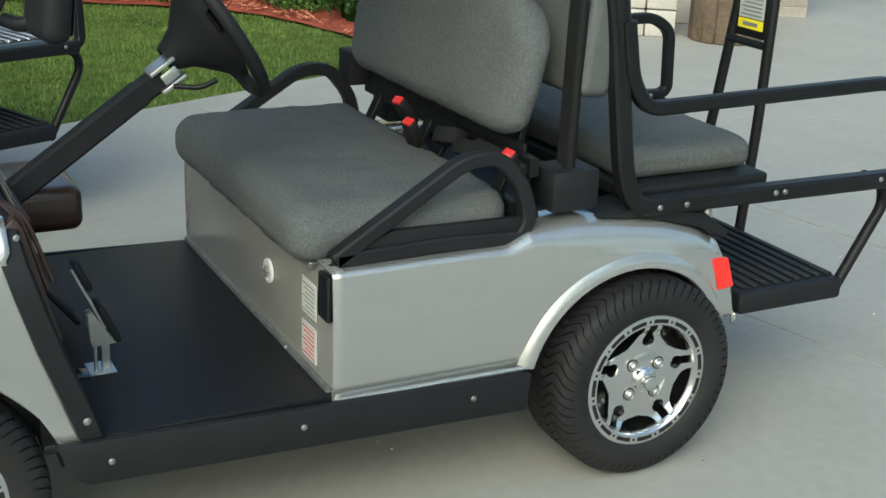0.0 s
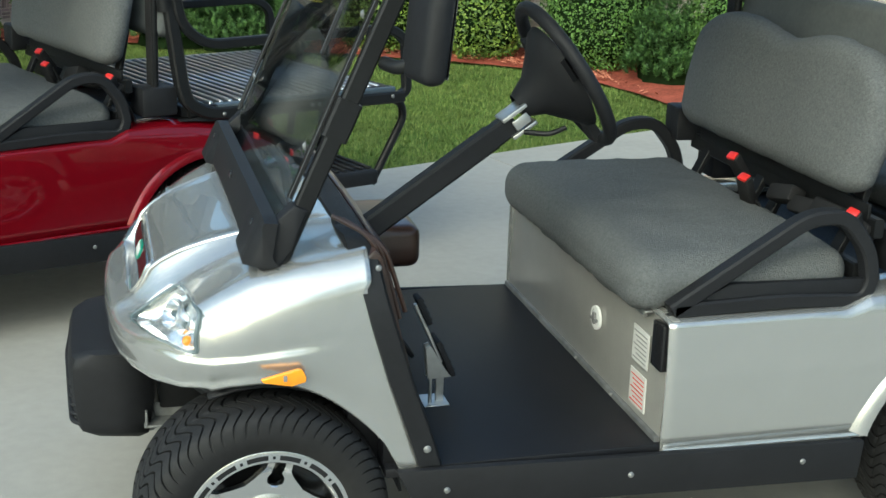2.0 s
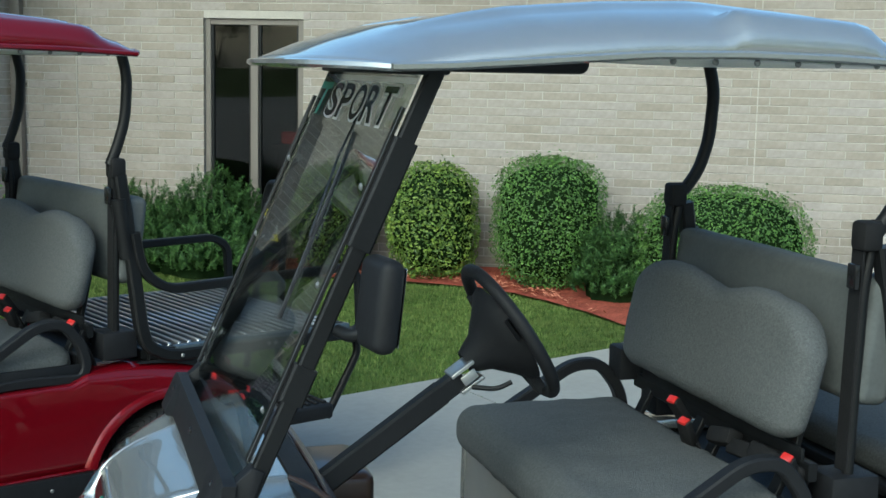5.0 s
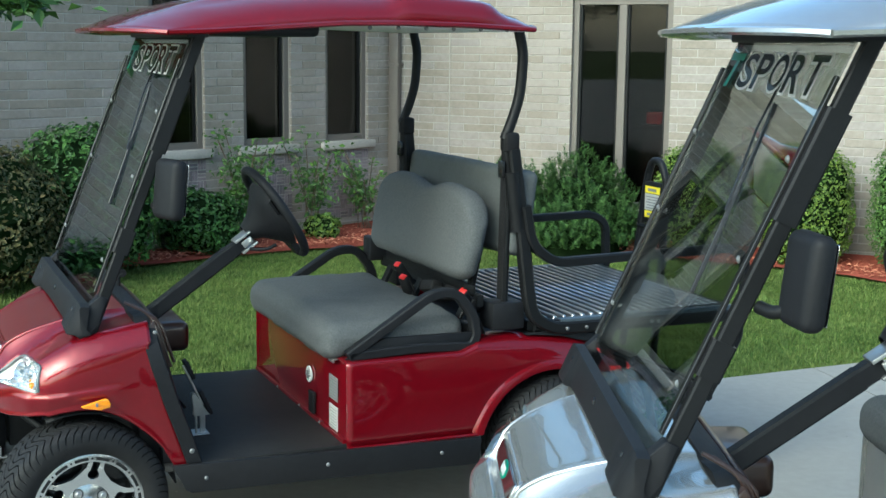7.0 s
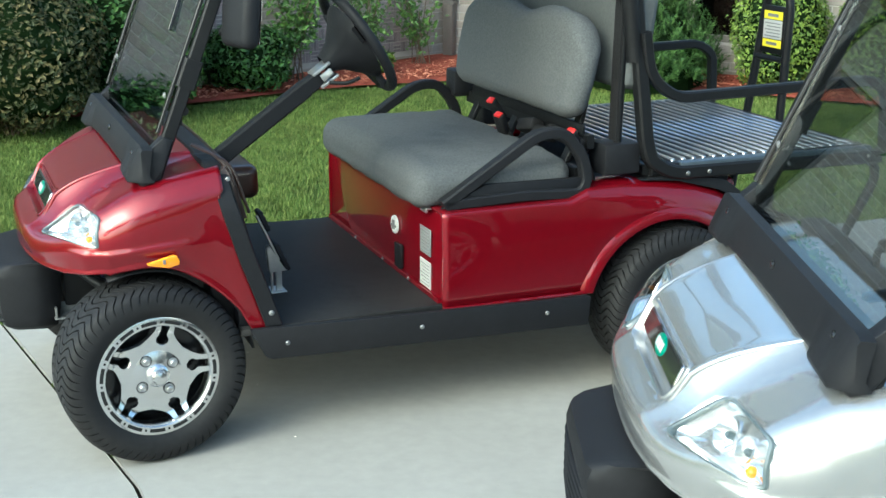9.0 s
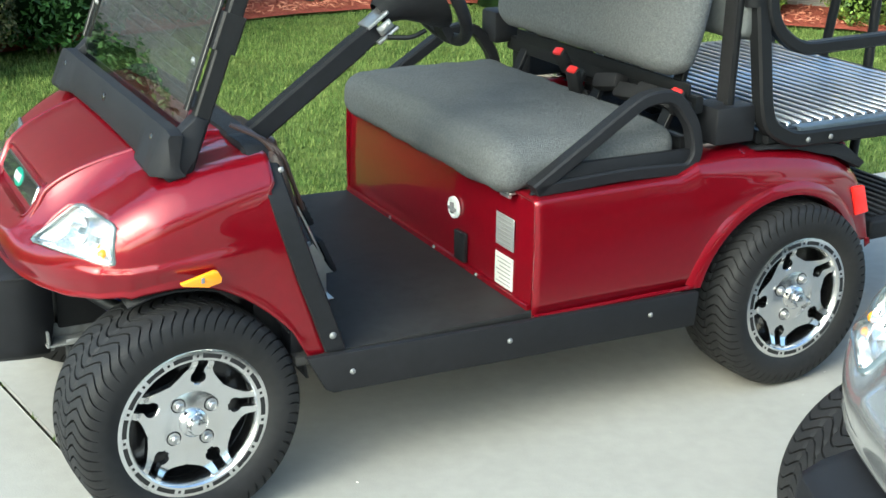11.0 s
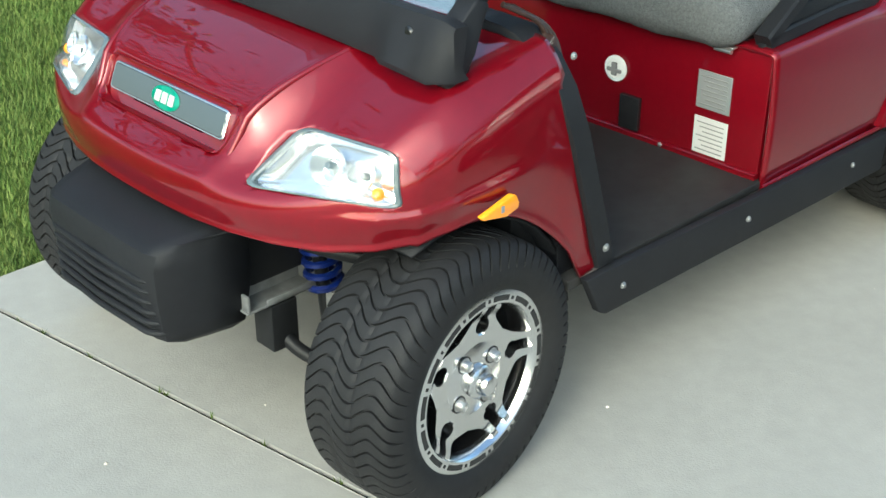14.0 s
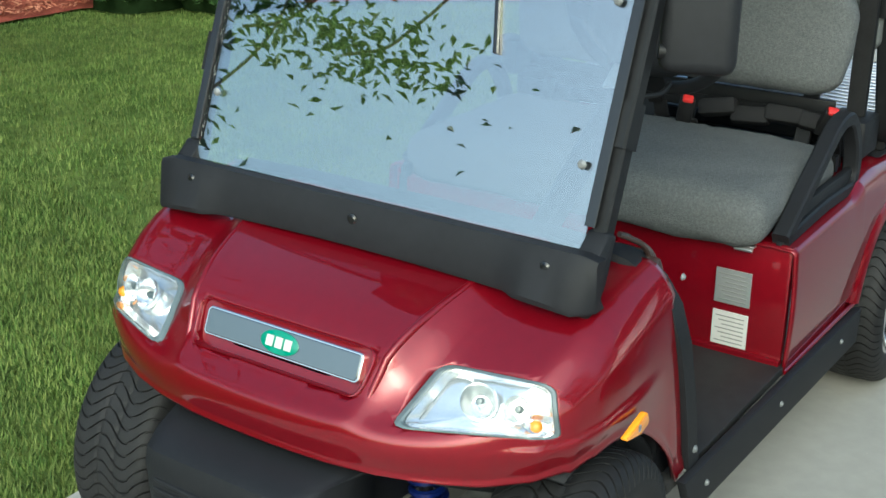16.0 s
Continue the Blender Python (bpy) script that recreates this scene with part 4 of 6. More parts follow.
        for k in range(17):
            a = math.pi * (0.10 + 0.82 * k / 16)
            rows.append([(BASE + 0.297 * math.cos(a), MID - side * (HALF - 0.006), 0.258 + 0.297 * math.sin(a)), (BASE + 0.297 * math.cos(a), MID - side * 0.30, 0.258 + 0.297 * math.sin(a))])
        loft(bm, rows)
        thicken(part("wheel_well", bm, PLASTIC, fender), 0.005)
        y = MID - side * (HALF - 0.022)
        bm = bmesh.new()
        prism(bm, [(1.905, 0.530), (1.950, 0.530), (1.978, 0.450), (1.930, 0.445)], y - 0.012, y + 0.004, 0.003)
        part("reflector", bm, REFLECT, fender, "red rear reflector")
        # rubber pad on the fender under the rear frame
        bm = bmesh.new()
        y0 = sorted((MID - side * (HALF - 0.03), MID - side * (HALF - 0.16)))
        prism(bm, [(1.56, 0.672), (1.70, 0.690), (1.88, 0.650), (1.96, 0.592), (1.94, 0.576), (1.85, 0.625), (1.70, 0.660)], y0[0], y0[1], 0.004)
        part("fender_pad", bm, PLASTIC, fender, "black pad under the rear frame")
    bm = bmesh.new()
    box(bm, (1.95, 0.14, 0.36), (1.985, across(0.14), 0.63), 0.02)
    part("tail_panel", bm, paint, cart, "painted tail panel")
    bm = bmesh.new()
    box(bm, (1.30, 0.15, 0.60), (1.96, across(0.15), 0.64), 0.006)
    part("engine_deck", bm, PLASTIC, cart, "black deck behind the seat")

    # front seat
    bm = bmesh.new()
    bench(bm, (0.805, 0.085, 0.635), (1.345, across(0.085), 0.755), 0.062, 0.07, 0.0045, puff=0.02)
    for v in bm.verts:
        if v.co.x < 0.93 and v.co.z < 0.70:
            v.co.z -= 0.02 * (0.93 - v.co.x) / 0.12
    part("seat_cushion", bm, FABRIC, cart, "grey tweed bench cushion")
    bm = bmesh.new()
    box(bm, (0.89, 0.11, 0.615), (1.33, across(0.11), 0.65), 0.01)
    part("seat_base", bm, PLASTIC, cart)
    bm = bmesh.new()
    back_at = pose(1.345, MID, 0.865, 0, 12, 0)
    bench(bm, (-0.04, -0.475, 0.0), (0.06, 0.475, 0.315), 0.048, 0.08, 0.0032, puff=0.0, seed=3)
    for v in bm.verts:
        t = abs(v.co.y) / 0.475
        lift = 0.022 * math.exp(-((t - 0.48) / 0.28) ** 2) - 0.075 * max(0, (t - 0.72) / 0.28) ** 2 - 0.012 * math.exp(-(t / 0.16) ** 2)
        v.co.z += lift * smooth((v.co.z - 0.1) / 0.2)
        v.co.x -= 0.012 * math.exp(-((t - 0.5) / 0.3) ** 2) * smooth((v.co.z) / 0.1)
        if v.co.z < 0.12:
            v.co.y *= 1 - 0.05 * (0.12 - v.co.z) / 0.12
    bmesh.ops.transform(bm, matrix=back_at, verts=bm.verts)
    part("seat_back", bm, FABRIC, cart, "grey tweed backrest with two rounded crests")
    bm = bmesh.new()
    bench(bm, (-0.05, -0.50, 0.0), (0.05, 0.50, 0.31), 0.03, 0.04, 0.0015, puff=0.0, seed=8)
    bmesh.ops.transform(bm, matrix=pose(1.535, MID, 0.955, 0, 7, 0), verts=bm.verts)
    part("rear_seat_back", bm, FABRIC_SIDE, cart, "dark grey rear-facing backrest")
    # seat frame and belts
    for z, x in ((0.80, 1.40), (0.70, 1.36)):
        bm = bmesh.new()
        tube(bm, [(x, 0.10, z), (x, across(0.10), z)], 0.012, flat=0.022)
        part("seat_rail", bm, BLACK, cart, "black steel seat rail")
    for yy in (0.20, 0.52, 0.63, across(0.2)):
        frame_bar(cart, "seat_stay", [(1.33, yy, 0.66), (1.40, yy, 0.80), (1.44, yy, 0.98)], 0.008, 0.02, 0.02)
    bm = bmesh.new()
    box(bm, (1.385, 0.13, 0.815), (1.395, across(0.16), 0.85), 0.003)
    part("back_edge_strip", bm, BLACK, cart, "black strip under the backrest")
    for k, (x, yy, z, tip) in enumerate(((1.285, 0.575, 0.845, 40), (1.262, 0.475, 0.812, 30), (1.35, 0.13, 0.815, 35))):
        bm = bmesh.new()
        box(bm, (-0.012, -0.020, -0.06), (0.012, 0.020, 0.028), 0.006, 2, pose(x, yy, z, 8 * k, -tip, 20))
        buckle = part("belt_buckle", bm, BELT, cart, "black belt buckle with a red button")
        bm = bmesh.new()
        box(bm, (-0.0115, -0.014, 0.020), (0.0115, 0.014, 0.032), 0.004, 2, pose(x, yy, z, 8 * k, -tip, 20))
        part("button", bm, BUCKLE, buckle, "red release button")
        frame_bar(buckle, "belt_stalk", [(x + 0.03, yy, z - 0.04), (x + 0.07, yy, z - 0.12), (x + 0.08, yy, z - 0.17)], 0.003, 0.02, 0.03, BELT)
    for k in range(4):
        bm = bmesh.new()
        box(bm, (-0.025, -0.05, -0.022), (0.025, 0.05, 0.022), 0.01, 2, pose(1.345 + 0.012 * k, 0.42 - 0.085 * k, 0.80 - 0.012 * (k % 2), 8 * k - 12, 25, 6 * k))
        part("folded_belt", bm, BELT, cart, "folded black seat belt")
    for yy in (0.115, across(0.115)):
        bm = bmesh.new()
        box(bm, (1.43, yy - 0.055, 0.695), (1.56, yy + 0.055, 0.795), 0.01)
        part("belt_reel_box", bm, PLASTIC, cart, "black belt reel cover")
    bm = bmesh.new()
    box(bm, (1.33, across(0.12), 0.80), (1.42, across(0.03), 0.90), 0.01)
    part("belt_guide", bm, PLASTIC, cart, "black plastic belt guide")

    # arm hoops
    for side in (1, -1):
        y = MID - side * (HALF - 0.045)
        bm = bmesh.new()
        hoop = fillet([(0.885, y, 0.652), (1.195, y, 0.846), (1.285, y, 0.848), (1.352, y, 0.765), (1.368, y, 0.69), (1.345, y, 0.650), (1.15, y, 0.660), (0.89, y, 0.652)], 0.04)
        tube(bm, hoop, 0.017, flat=0.02)
        arm = part("arm_hoop", bm, PLASTIC, cart, "black moulded arm hoop")
        bm = bmesh.new()
        prism(bm, [(0.875, 0.640), (1.355, 0.640), (1.362, 0.70), (1.02, 0.705)], y - 0.008, y + 0.010, 0.004)
        part("hoop_web", bm, PLASTIC, arm)

    # steering
    bm = bmesh.new()
    a, b = Vector((0.275, 0.335, 0.79)), Vector((0.615, 0.335, 1.03))
    d = (b - a).normalized()
    tube(bm, [a - d * 0.12, a, a + d * 0.28, b - d * 0.08], 0.026, flat=0.021)
    tube(bm, [b - d * 0.1, b - d * 0.02], 0.024, flat=0.02)
    col = part("steering_column", bm, PLASTIC, cart, "black steering column cover")
    at = Matrix.Translation(b) @ d.to_track_quat("-Y", "Z").to_matrix().to_4x4()
    bm = bmesh.new()
    for lo, hi in (((-0.03, -0.02, -0.028), (0.03, 0.045, -0.018)), ((-0.03, -0.02, 0.018), (0.03, 0.045, 0.028)), ((-0.036, -0.01, -0.012), (-0.028, 0.03, 0.012))):
        box(bm, lo, hi, 0.003, 2, at)
    part("column_clamp", bm, STEEL, col, "bright steel column clamp")
    bm = bmesh.new()
    tube(bm, fillet([b + Vector((0.0, -0.03, -0.03)), b + Vector((0.05, -0.06, -0.03)), b + Vector((0.085, -0.06, -0.015))], 0.02), 0.006, 8)
    part("clamp_lever", bm, BLACK, col)
    bm = bmesh.new()
    top_, bot = Vector((0.623, 0.345, 1.268)), Vector((0.812, 0.345, 0.972))
    hub = (top_ + bot) / 2
    axis = (bot - top_).cross(Vector((0, 1, 0))).normalized()
    if axis.z < 0:
        axis.negate()
    wm = Matrix.Translation(hub) @ axis.to_track_quat("-Y", "Z").to_matrix().to_4x4()
    ring, r = [], 0.172
    for k in range(48):
        t = 2 * math.pi * k / 48
        ring.append((r * math.cos(t), 0, r * math.sin(t)))
    rings = tube(bm, ring, 0.0155, 10, cap=False)
    for k in range(10):
        q = (k + 1) % 10
        bm.faces.new((rings[-1][k], rings[-1][q], rings[0][q], rings[0][k]))
    bmesh.ops.transform(bm, matrix=wm, verts=bm.verts)
    wheel_rim = part("steering_wheel", bm, PLASTIC, cart, "black steering wheel")
    bm = bmesh.new()
    lathe(bm, [(0.13, 0.028), (0.085, 0.050), (0.045, 0.092), (0.020, 0.122), (0.006, 0.128), (-0.004, 0.10), (-0.006, 0.0)], 36, wm)
    part("horn_pad", bm, PLASTIC, wheel_rim)
    for ang in (20, 160, 270):
        t = radians(ang)
        bm = bmesh.new()
        loft(bm, [[(rr * math.cos(t) - w * math.sin(t), yy, rr * math.sin(t) + w * math.cos(t)) for w, yy in ((-0.03, 0.0), (0.03, 0.0), (0.025, 0.02), (-0.025, 0.02))] for rr in (0.05, 0.11, 0.168)], closed=True)
        bmesh.ops.transform(bm, matrix=wm, verts=bm.verts)
        part("wheel_spoke", bm, PLASTIC, wheel_rim)

    # windscreen: pillars, lower rail, pane, wiper, lettering
    foot_n, head_n = Vector((0.046, 0.105, 0.80)), Vector((0.440 + top_dx, 0.105, 1.730))
    up = (head_n - foot_n).normalized()
    bm = bmesh.new()
    pane_lo, pane_hi = foot_n + up * 0.03, head_n - up * 0.01
    off = Vector((-0.022, 0, 0.009))
    g = []
    for t in (0, 0.28, 0.3, 0.6, 1):
        p = pane_lo.lerp(pane_hi, t) + off
        g.append([(p.x, yy, p.z) for yy in [0.125 + (across(0.125) - 0.125) * k / 6 for k in range(7)]])
    loft(bm, g)
    shield = part("windscreen", bm, GLASS, cart, "tinted clear acrylic windscreen", smooth=False)
    thicken(shield, 0.004)
    shield.visible_shadow = False
    for yy in (0.105, across(0.105)):
        sgn = 1 if yy < MID else -1
        bm = bmesh.new()
        shift = Vector((0, yy - 0.105, 0))
        tube(bm, [foot_n + shift - up * 0.03, head_n + shift], 0.018, flat=0.014)
        pillar = part("windscreen_pillar", bm, BLACK, shield, "black square-tube pillar")
        for t0, t1 in ((0.26, 0.34), (0.60, 0.84)):
            bm = bmesh.new()
            tube(bm, [foot_n.lerp(head_n, t0) + shift, foot_n.lerp(head_n, t1) + shift], 0.026, flat=0.017)
            part("pillar_sleeve", bm, BLACK, pillar)
        bm = bmesh.new()
        p0, p1 = foot_n.lerp(head_n, 0.12) + shift + off * 1.25, foot_n.lerp(head_n, 0.9) + shift + off * 1.25
        tube(bm, [p0 + Vector((0, sgn * 0.012, 0)), p1 + Vector((0, sgn * 0.012, 0))], 0.004, flat=0.010)
        part("pane_channel", bm, SHINY_BLACK, pillar)
        for t in (0.22, 0.5, 0.72):
            c = foot_n.lerp(head_n, t) + shift + Vector((-0.03, sgn * 0.05, 0.012))
            bolt(pillar, c, 0.009, "x-")
    # lower rail: a moulded bar with dropped ends
    bm = bmesh.new()
    rows = []
    for k in range(37):
        t = k / 36
        yy = 0.072 + (across(0.072) - 0.072) * t
        e = min(t, 1 - t)
        drop = smooth((0.17 - e) / 0.035)
        low = 0.793 + 0.017 * (1 - (2 * t - 1) ** 2)
        top_z = 0.890 if e > 0.02 else 0.884
        fx = -0.013 - 0.016 * drop + 0.040 * smooth((0.028 - e) / 0.028)
        rows.append([(fx + 0.03, yy, low), (fx, yy, low), (fx - 0.002, yy, low + 0.010), (-0.013 + 0.020, yy, top_z - 0.008), (-0.013 + 0.025, yy, top_z), (-0.013 + 0.052, yy, top_z - 0.002), (-0.013 + 0.040, yy, low + 0.02)])
    g = loft(bm, rows, closed=True)
    bm.faces.new(g[0])
    bm.faces.new(g[-1])
    rail = part("windscreen_rail", bm, PLASTIC, shield, "black moulded rail below the windscreen")
    for yy in (0.165, MID, across(0.165)):
        bolt(rail, (0.000, yy, 0.858), 0.013, "x-", SHINY_BLACK)
    for yy in (0.105, across(0.105)):
        bm = bmesh.new()
        prism(bm, [(-0.006, 0.792), (0.016, 0.773), (0.040, 0.782), (0.066, 0.824), (0.102, 0.902), (0.072, 0.916), (0.034, 0.880), (0.010, 0.850)], yy - 0.021, yy + 0.021, 0.006)
        part("pillar_foot", bm, PLASTIC, shield, "black moulded pillar foot")
    bm = bmesh.new()
    p0, p1 = pane_hi.lerp(pane_lo, 0.02) + Vector((-0.012, 0.42, 0)), pane_hi.lerp(pane_lo, 0.42) + Vector((-0.035, 0.30, 0))
    tube(bm, [p0, p0.lerp(p1, 0.5) + Vector((-0.012, 0, 0)), p1], 0.003, 6)
    wiper = part("wiper", bm, SHINY_BLACK, shield, "black wiper arm and blade")
    bm = bmesh.new()
    tube(bm, [p0.lerp(p1, 0.35) + Vector((0.0, -0.02, 0)), pane_hi.lerp(pane_lo, 0.62) + Vector((-0.032, 0.265, 0))], 0.005, flat=0.004)
    part("wiper_blade", bm, SHINY_BLACK, wiper)
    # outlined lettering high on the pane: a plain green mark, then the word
    face_m = Matrix.Translation(pane_hi + off + Vector((-0.004, -pane_hi.y, 0.002))) @ Matrix(((0, up.x, -up.z, 0), (-1, 0, 0, 0), (0, up.z, up.x, 0), (0, 0, 0, 1)))
    bm = bmesh.new()
    quad = [(-1.005, -0.048), (-0.868, -0.048), (-0.868, -0.068), (-0.905, -0.068), (-0.925, -0.140), (-0.955, -0.140), (-0.935, -0.068), (-0.998, -0.068)]
    bm.faces.new([bm.verts.new(face_m @ Vector((u, h, 0))) for u, h in quad])
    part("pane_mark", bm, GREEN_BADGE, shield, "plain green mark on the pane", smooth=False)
    for k, char in enumerate("SPORT"):
        cell = face_m @ Matrix.Translation((-0.835 + k * 0.1295, -0.140, 0))
        edge = letter(char, 0.112, 0.092, 0.045, cell, LABEL, shield, "pale outlined letter")
        letter(char, 0.112, 0.092, -0.004, cell @ Matrix.Translation((0, 0, 0.0015)), SHINY_BLACK, edge, "dark fill of the letter")

    # mirror on the near pillar
    mirror_at = pose(0.290, 0.045, 1.250, 0, 6, 20) if red else pose(0.315, 0.012, 1.265, 0, 6, 8)
    bm = bmesh.new()
    box(bm, (-0.026, -0.066, -0.10), (0.028, 0.066, 0.09), 0.024, 4, mirror_at)
    mirror = part("wing_mirror", bm, PLASTIC, cart, "black wing mirror")
    bm = bmesh.new()
    box(bm, (0.0285, -0.054, -0.085), (0.0305, 0.054, 0.075), 0.001, 1, mirror_at)
    part("mirror_glass", bm, CHROME, mirror, "mirror glass")
    frame_bar(mirror, "mirror_arm", [(0.25, 0.10, 1.19), (0.27, 0.06, 1.185), (0.30, 0.04, 1.20)], 0.014, None, 0.02)

    # roof
    bm = bmesh.new()
    rows = []
    for i in range(41):
        t = i / 40
        edge = lerp([(0, 1.732), (0.1, 1.737), (0.25, 1.750), (0.45, 1.768), (0.62, 1.772), (0.8, 1.769), (1.0, 1.758)], t)
        crown = lerp([(0, 0.006), (0.03, 0.024), (0.08, 0.052), (0.16, 0.082), (0.3, 0.105), (0.6, 0.115), (0.85, 0.09), (0.95, 0.05), (1.0, 0.012)], t)
        row = []
        for k in range(49):
            u = -1 + 2 * k / 48
            x = (0.158 + 0.16 * abs(u) ** 4) * (1 - t) + (1.64 - 0.07 * abs(u) ** 5) * t + top_dx
            prof = (1 - abs(u) ** 5) ** 0.7
            ridge = 0.012 * smooth(1 - abs(abs(u) - 0.62) / 0.10) * smooth((t - 0.1) / 0.15) * smooth((0.93 - t) / 0.1)
            step = 0.028 * smooth((t - 0.60) / 0.03) * smooth((abs(u) - 0.80) / 0.06) * smooth((0.99 - abs(u)) / 0.05) * smooth((0.92 - t) / 0.05)
            row.append((x, MID + u * 0.575, edge + crown * prof + ridge + step))
        rows.append(row)
    loft(bm, rows)
    roof = part("roof", bm, paint, cart, "glossy painted moulded roof")
    thicken(roof, 0.012)
    bm = bmesh.new()
    ring = []
    for i in range(41):
        t = i / 40
        ring.append((rows[i][0][0], rows[i][0][1], rows[i][0][2] - 0.002))
    ring += [(rows[40][k][0], rows[40][k][1], rows[40][k][2] - 0.002) for k in range(1, 49)]
    ring += [(rows[i][48][0], rows[i][48][1], rows[i][48][2] - 0.002) for i in range(39, -1, -1)]
    ring += [(rows[0][k][0], rows[0][k][1], rows[0][k][2] - 0.002) for k in range(47, -1, -1)]
    tube(bm, ring, 0.009, 6)
    part("roof_edge", bm, paint, roof, "rolled roof edge")
    bm = bmesh.new()
    loft(bm, [[(0.36 + 1.20 * i / 16 + top_dx, MID + (-0.5 + k / 8) * 1.06, lerp([(0, 1.738), (0.5, 1.766), (1, 1.752)], i / 16)) for k in range(9)] for i in range(17)])
    thicken(part("headliner", bm, WHITE, roof, "pale headliner"), 0.004)
    bm = bmesh.new()
    box(bm, (0.46, 0.2, 1.722), (0.84, across(0.2), 1.767), 0.02, 3)
    part("overhead_console", bm, PLASTIC, roof, "black overhead console")
    for kk in range(6):
        bolt(roof, (0.95 + kk * 0.10, 0.03, 1.754), 0.008)
    bm = bmesh.new()
    box(bm, (0.395 + top_dx, 0.09, 1.715), (0.465 + top_dx, across(0.09), 1.745), 0.006)
    part("header_bar", bm, BLACK, roof, "black cross bar over the windscreen")

    # rear roof struts and belts
    for yy in (0.095, across(0.095)):
        dx = 1.5 * top_dx
        path = [(1.572 + dx, yy, 1.762), (1.594 + dx, yy, 1.675), (1.584 + dx, yy, 1.53), (1.552 + dx, yy, 1.435), (1.512 + dx * 0.7, yy, 1.375)]
        strut = frame_bar(cart, "roof_strut", path, 0.019, None, 0.06, None, "bent black roof strut")
        frame_bar(strut, "strut_leg", [(1.512 + dx * 0.7, yy, 1.40), (1.500, yy, 1.25), (1.490, yy, 0.75)], 0.014, None, 0.05)
        frame_bar(strut, "strut_brace", [(1.545 + dx, yy - 0.02 if yy < MID else yy + 0.02, 1.26), (1.566 + dx, yy - 0.02 if yy < MID else yy + 0.02, 1.12), (1.575 + dx, yy - 0.02 if yy < MID else yy + 0.02, 1.05)], 0.027, None, 0.05)
        bm = bmesh.new()
        box(bm, (1.475, yy - 0.03, 1.33), (1.53, yy + 0.03, 1.40), 0.012)
        part("belt_anchor", bm, BELT, strut)
        frame_bar(strut, "seat_belt", [(1.49, yy + 0.01, 1.36), (1.485, yy + 0.012, 1.1), (1.48, yy + 0.01, 0.80)], 0.003, 0.023, 0.1, BELT, "black seat belt webbing")
        bm = bmesh.new()
        box(bm, (1.465, yy - 0.018, 1.24), (1.478, yy + 0.018, 1.30), 0.004)
        part("belt_tongue", bm, SHINY_BLACK, strut, "dark belt tongue")

    # rear frame: side rails with lower and upper bars
    for yy in (0.055, across(0.055)):
        dx = top_dx
        rail_ = frame_bar(cart, "side_rail", [(1.530 + dx * 0.7, yy + (0.03 if yy < MID else -0.03), 1.34), (1.566 + dx, yy + (0.02 if yy < MID else -0.02), 1.12), (1.600 + dx, yy, 0.80), (1.620 + dx, yy, 0.735), (1.67, yy, 0.690), (2.50, yy, 0.680)], 0.022, 0.022, 0.06, None, "black tubular side rail")
        frame_bar(rail_, "upper_bar", [(1.580 + dx, yy, 1.14), (1.606 + dx, yy, 1.00), (1.67, yy, 0.930), (2.44, yy, 0.945), (2.51, yy, 0.90), (2.52, yy, 0.70), (2.48, yy, 0.68)], 0.017, 0.017, 0.06)
        for x in (1.72, 1.80, 2.08, 2.11, 2.44):
            bolt(rail_, (x, min(yy, MID * 2) - 0.023, 0.688), 0.008)
    # foot board behind, and its stays
    for yy in (0.115, across(0.115)):
        frame_bar(cart, "step_stay", [(2.46, yy, 0.675), (2.54, yy, 0.64), (2.55, yy, 0.58), (2.40, yy, 0.33)], 0.016, None, 0.05)
    bm = bmesh.new()
    box(bm, (2.06, 0.09, 0.33), (2.42, across(0.09), 0.39), 0.012, 3)
    step = part("foot_board", bm, PLASTIC, cart, "black ribbed rear foot board")
    for k in range(9):
        bm = bmesh.new()
        x = 2.09 + k * 0.037
        box(bm, (x, 0.12, 0.388), (x + 0.02, across(0.12), 0.398), 0.003, 1)
        part("foot_rib", bm, PLASTIC, step)
    bm = bmesh.new()
    box(bm, (1.95, 0.35, 0.34), (2.1, 0.39, 0.38), 0.005)
    box(bm, (1.95, across(0.39), 0.34), (2.1, across(0.35), 0.38), 0.005)
    part("step_arm", bm, BLACK, step)
    if not red:
        bm = bmesh.new()
        bench(bm, (1.69, 0.15, 0.715), (2.10, across(0.15), 0.80), 0.035, 0.05, 0.002, puff=0.014, seed=5)
        part("rear_seat_cushion", bm, FABRIC, cart, "grey rear-facing seat cushion")
        bm = bmesh.new()
        box(bm, (1.67, 0.11, 0.685), (2.12, across(0.11), 0.718), 0.01)
        part("rear_seat_pan", bm, PLASTIC, cart, "black rear seat pan")
    # grab handle with its warning plate, behind the rear seat
    gy0, gy1 = 0.580, 0.745
    bar = frame_bar(cart, "grab_frame", [(2.44, gy1 + 0.06, 0.40), (2.46, gy1 + 0.02, 0.70), (2.49, gy1 - 0.02, 1.15), (2.49, gy1 - 0.055, 1.225), (2.49, gy0 + 0.045, 1.225), (2.49, gy0, 1.15), (2.47, gy0 - 0.01, 0.70), (2.44, gy0 - 0.02, 0.36)], 0.016, None, 0.06, None, "black rear grab handle")
    bm = bmesh.new()
    box(bm, (2.475, gy0 + 0.01, 0.955), (2.49, gy1 - 0.02, 1.135), 0.004)
    plate = part("handle_plate", bm, BLACK, bar)
    bm = bmesh.new()
    tube(bm, [(2.47, gy0, 0.94), (2.47, gy1, 0.94)], 0.012, 8)
    part("handle_bar", bm, BLACK, bar)
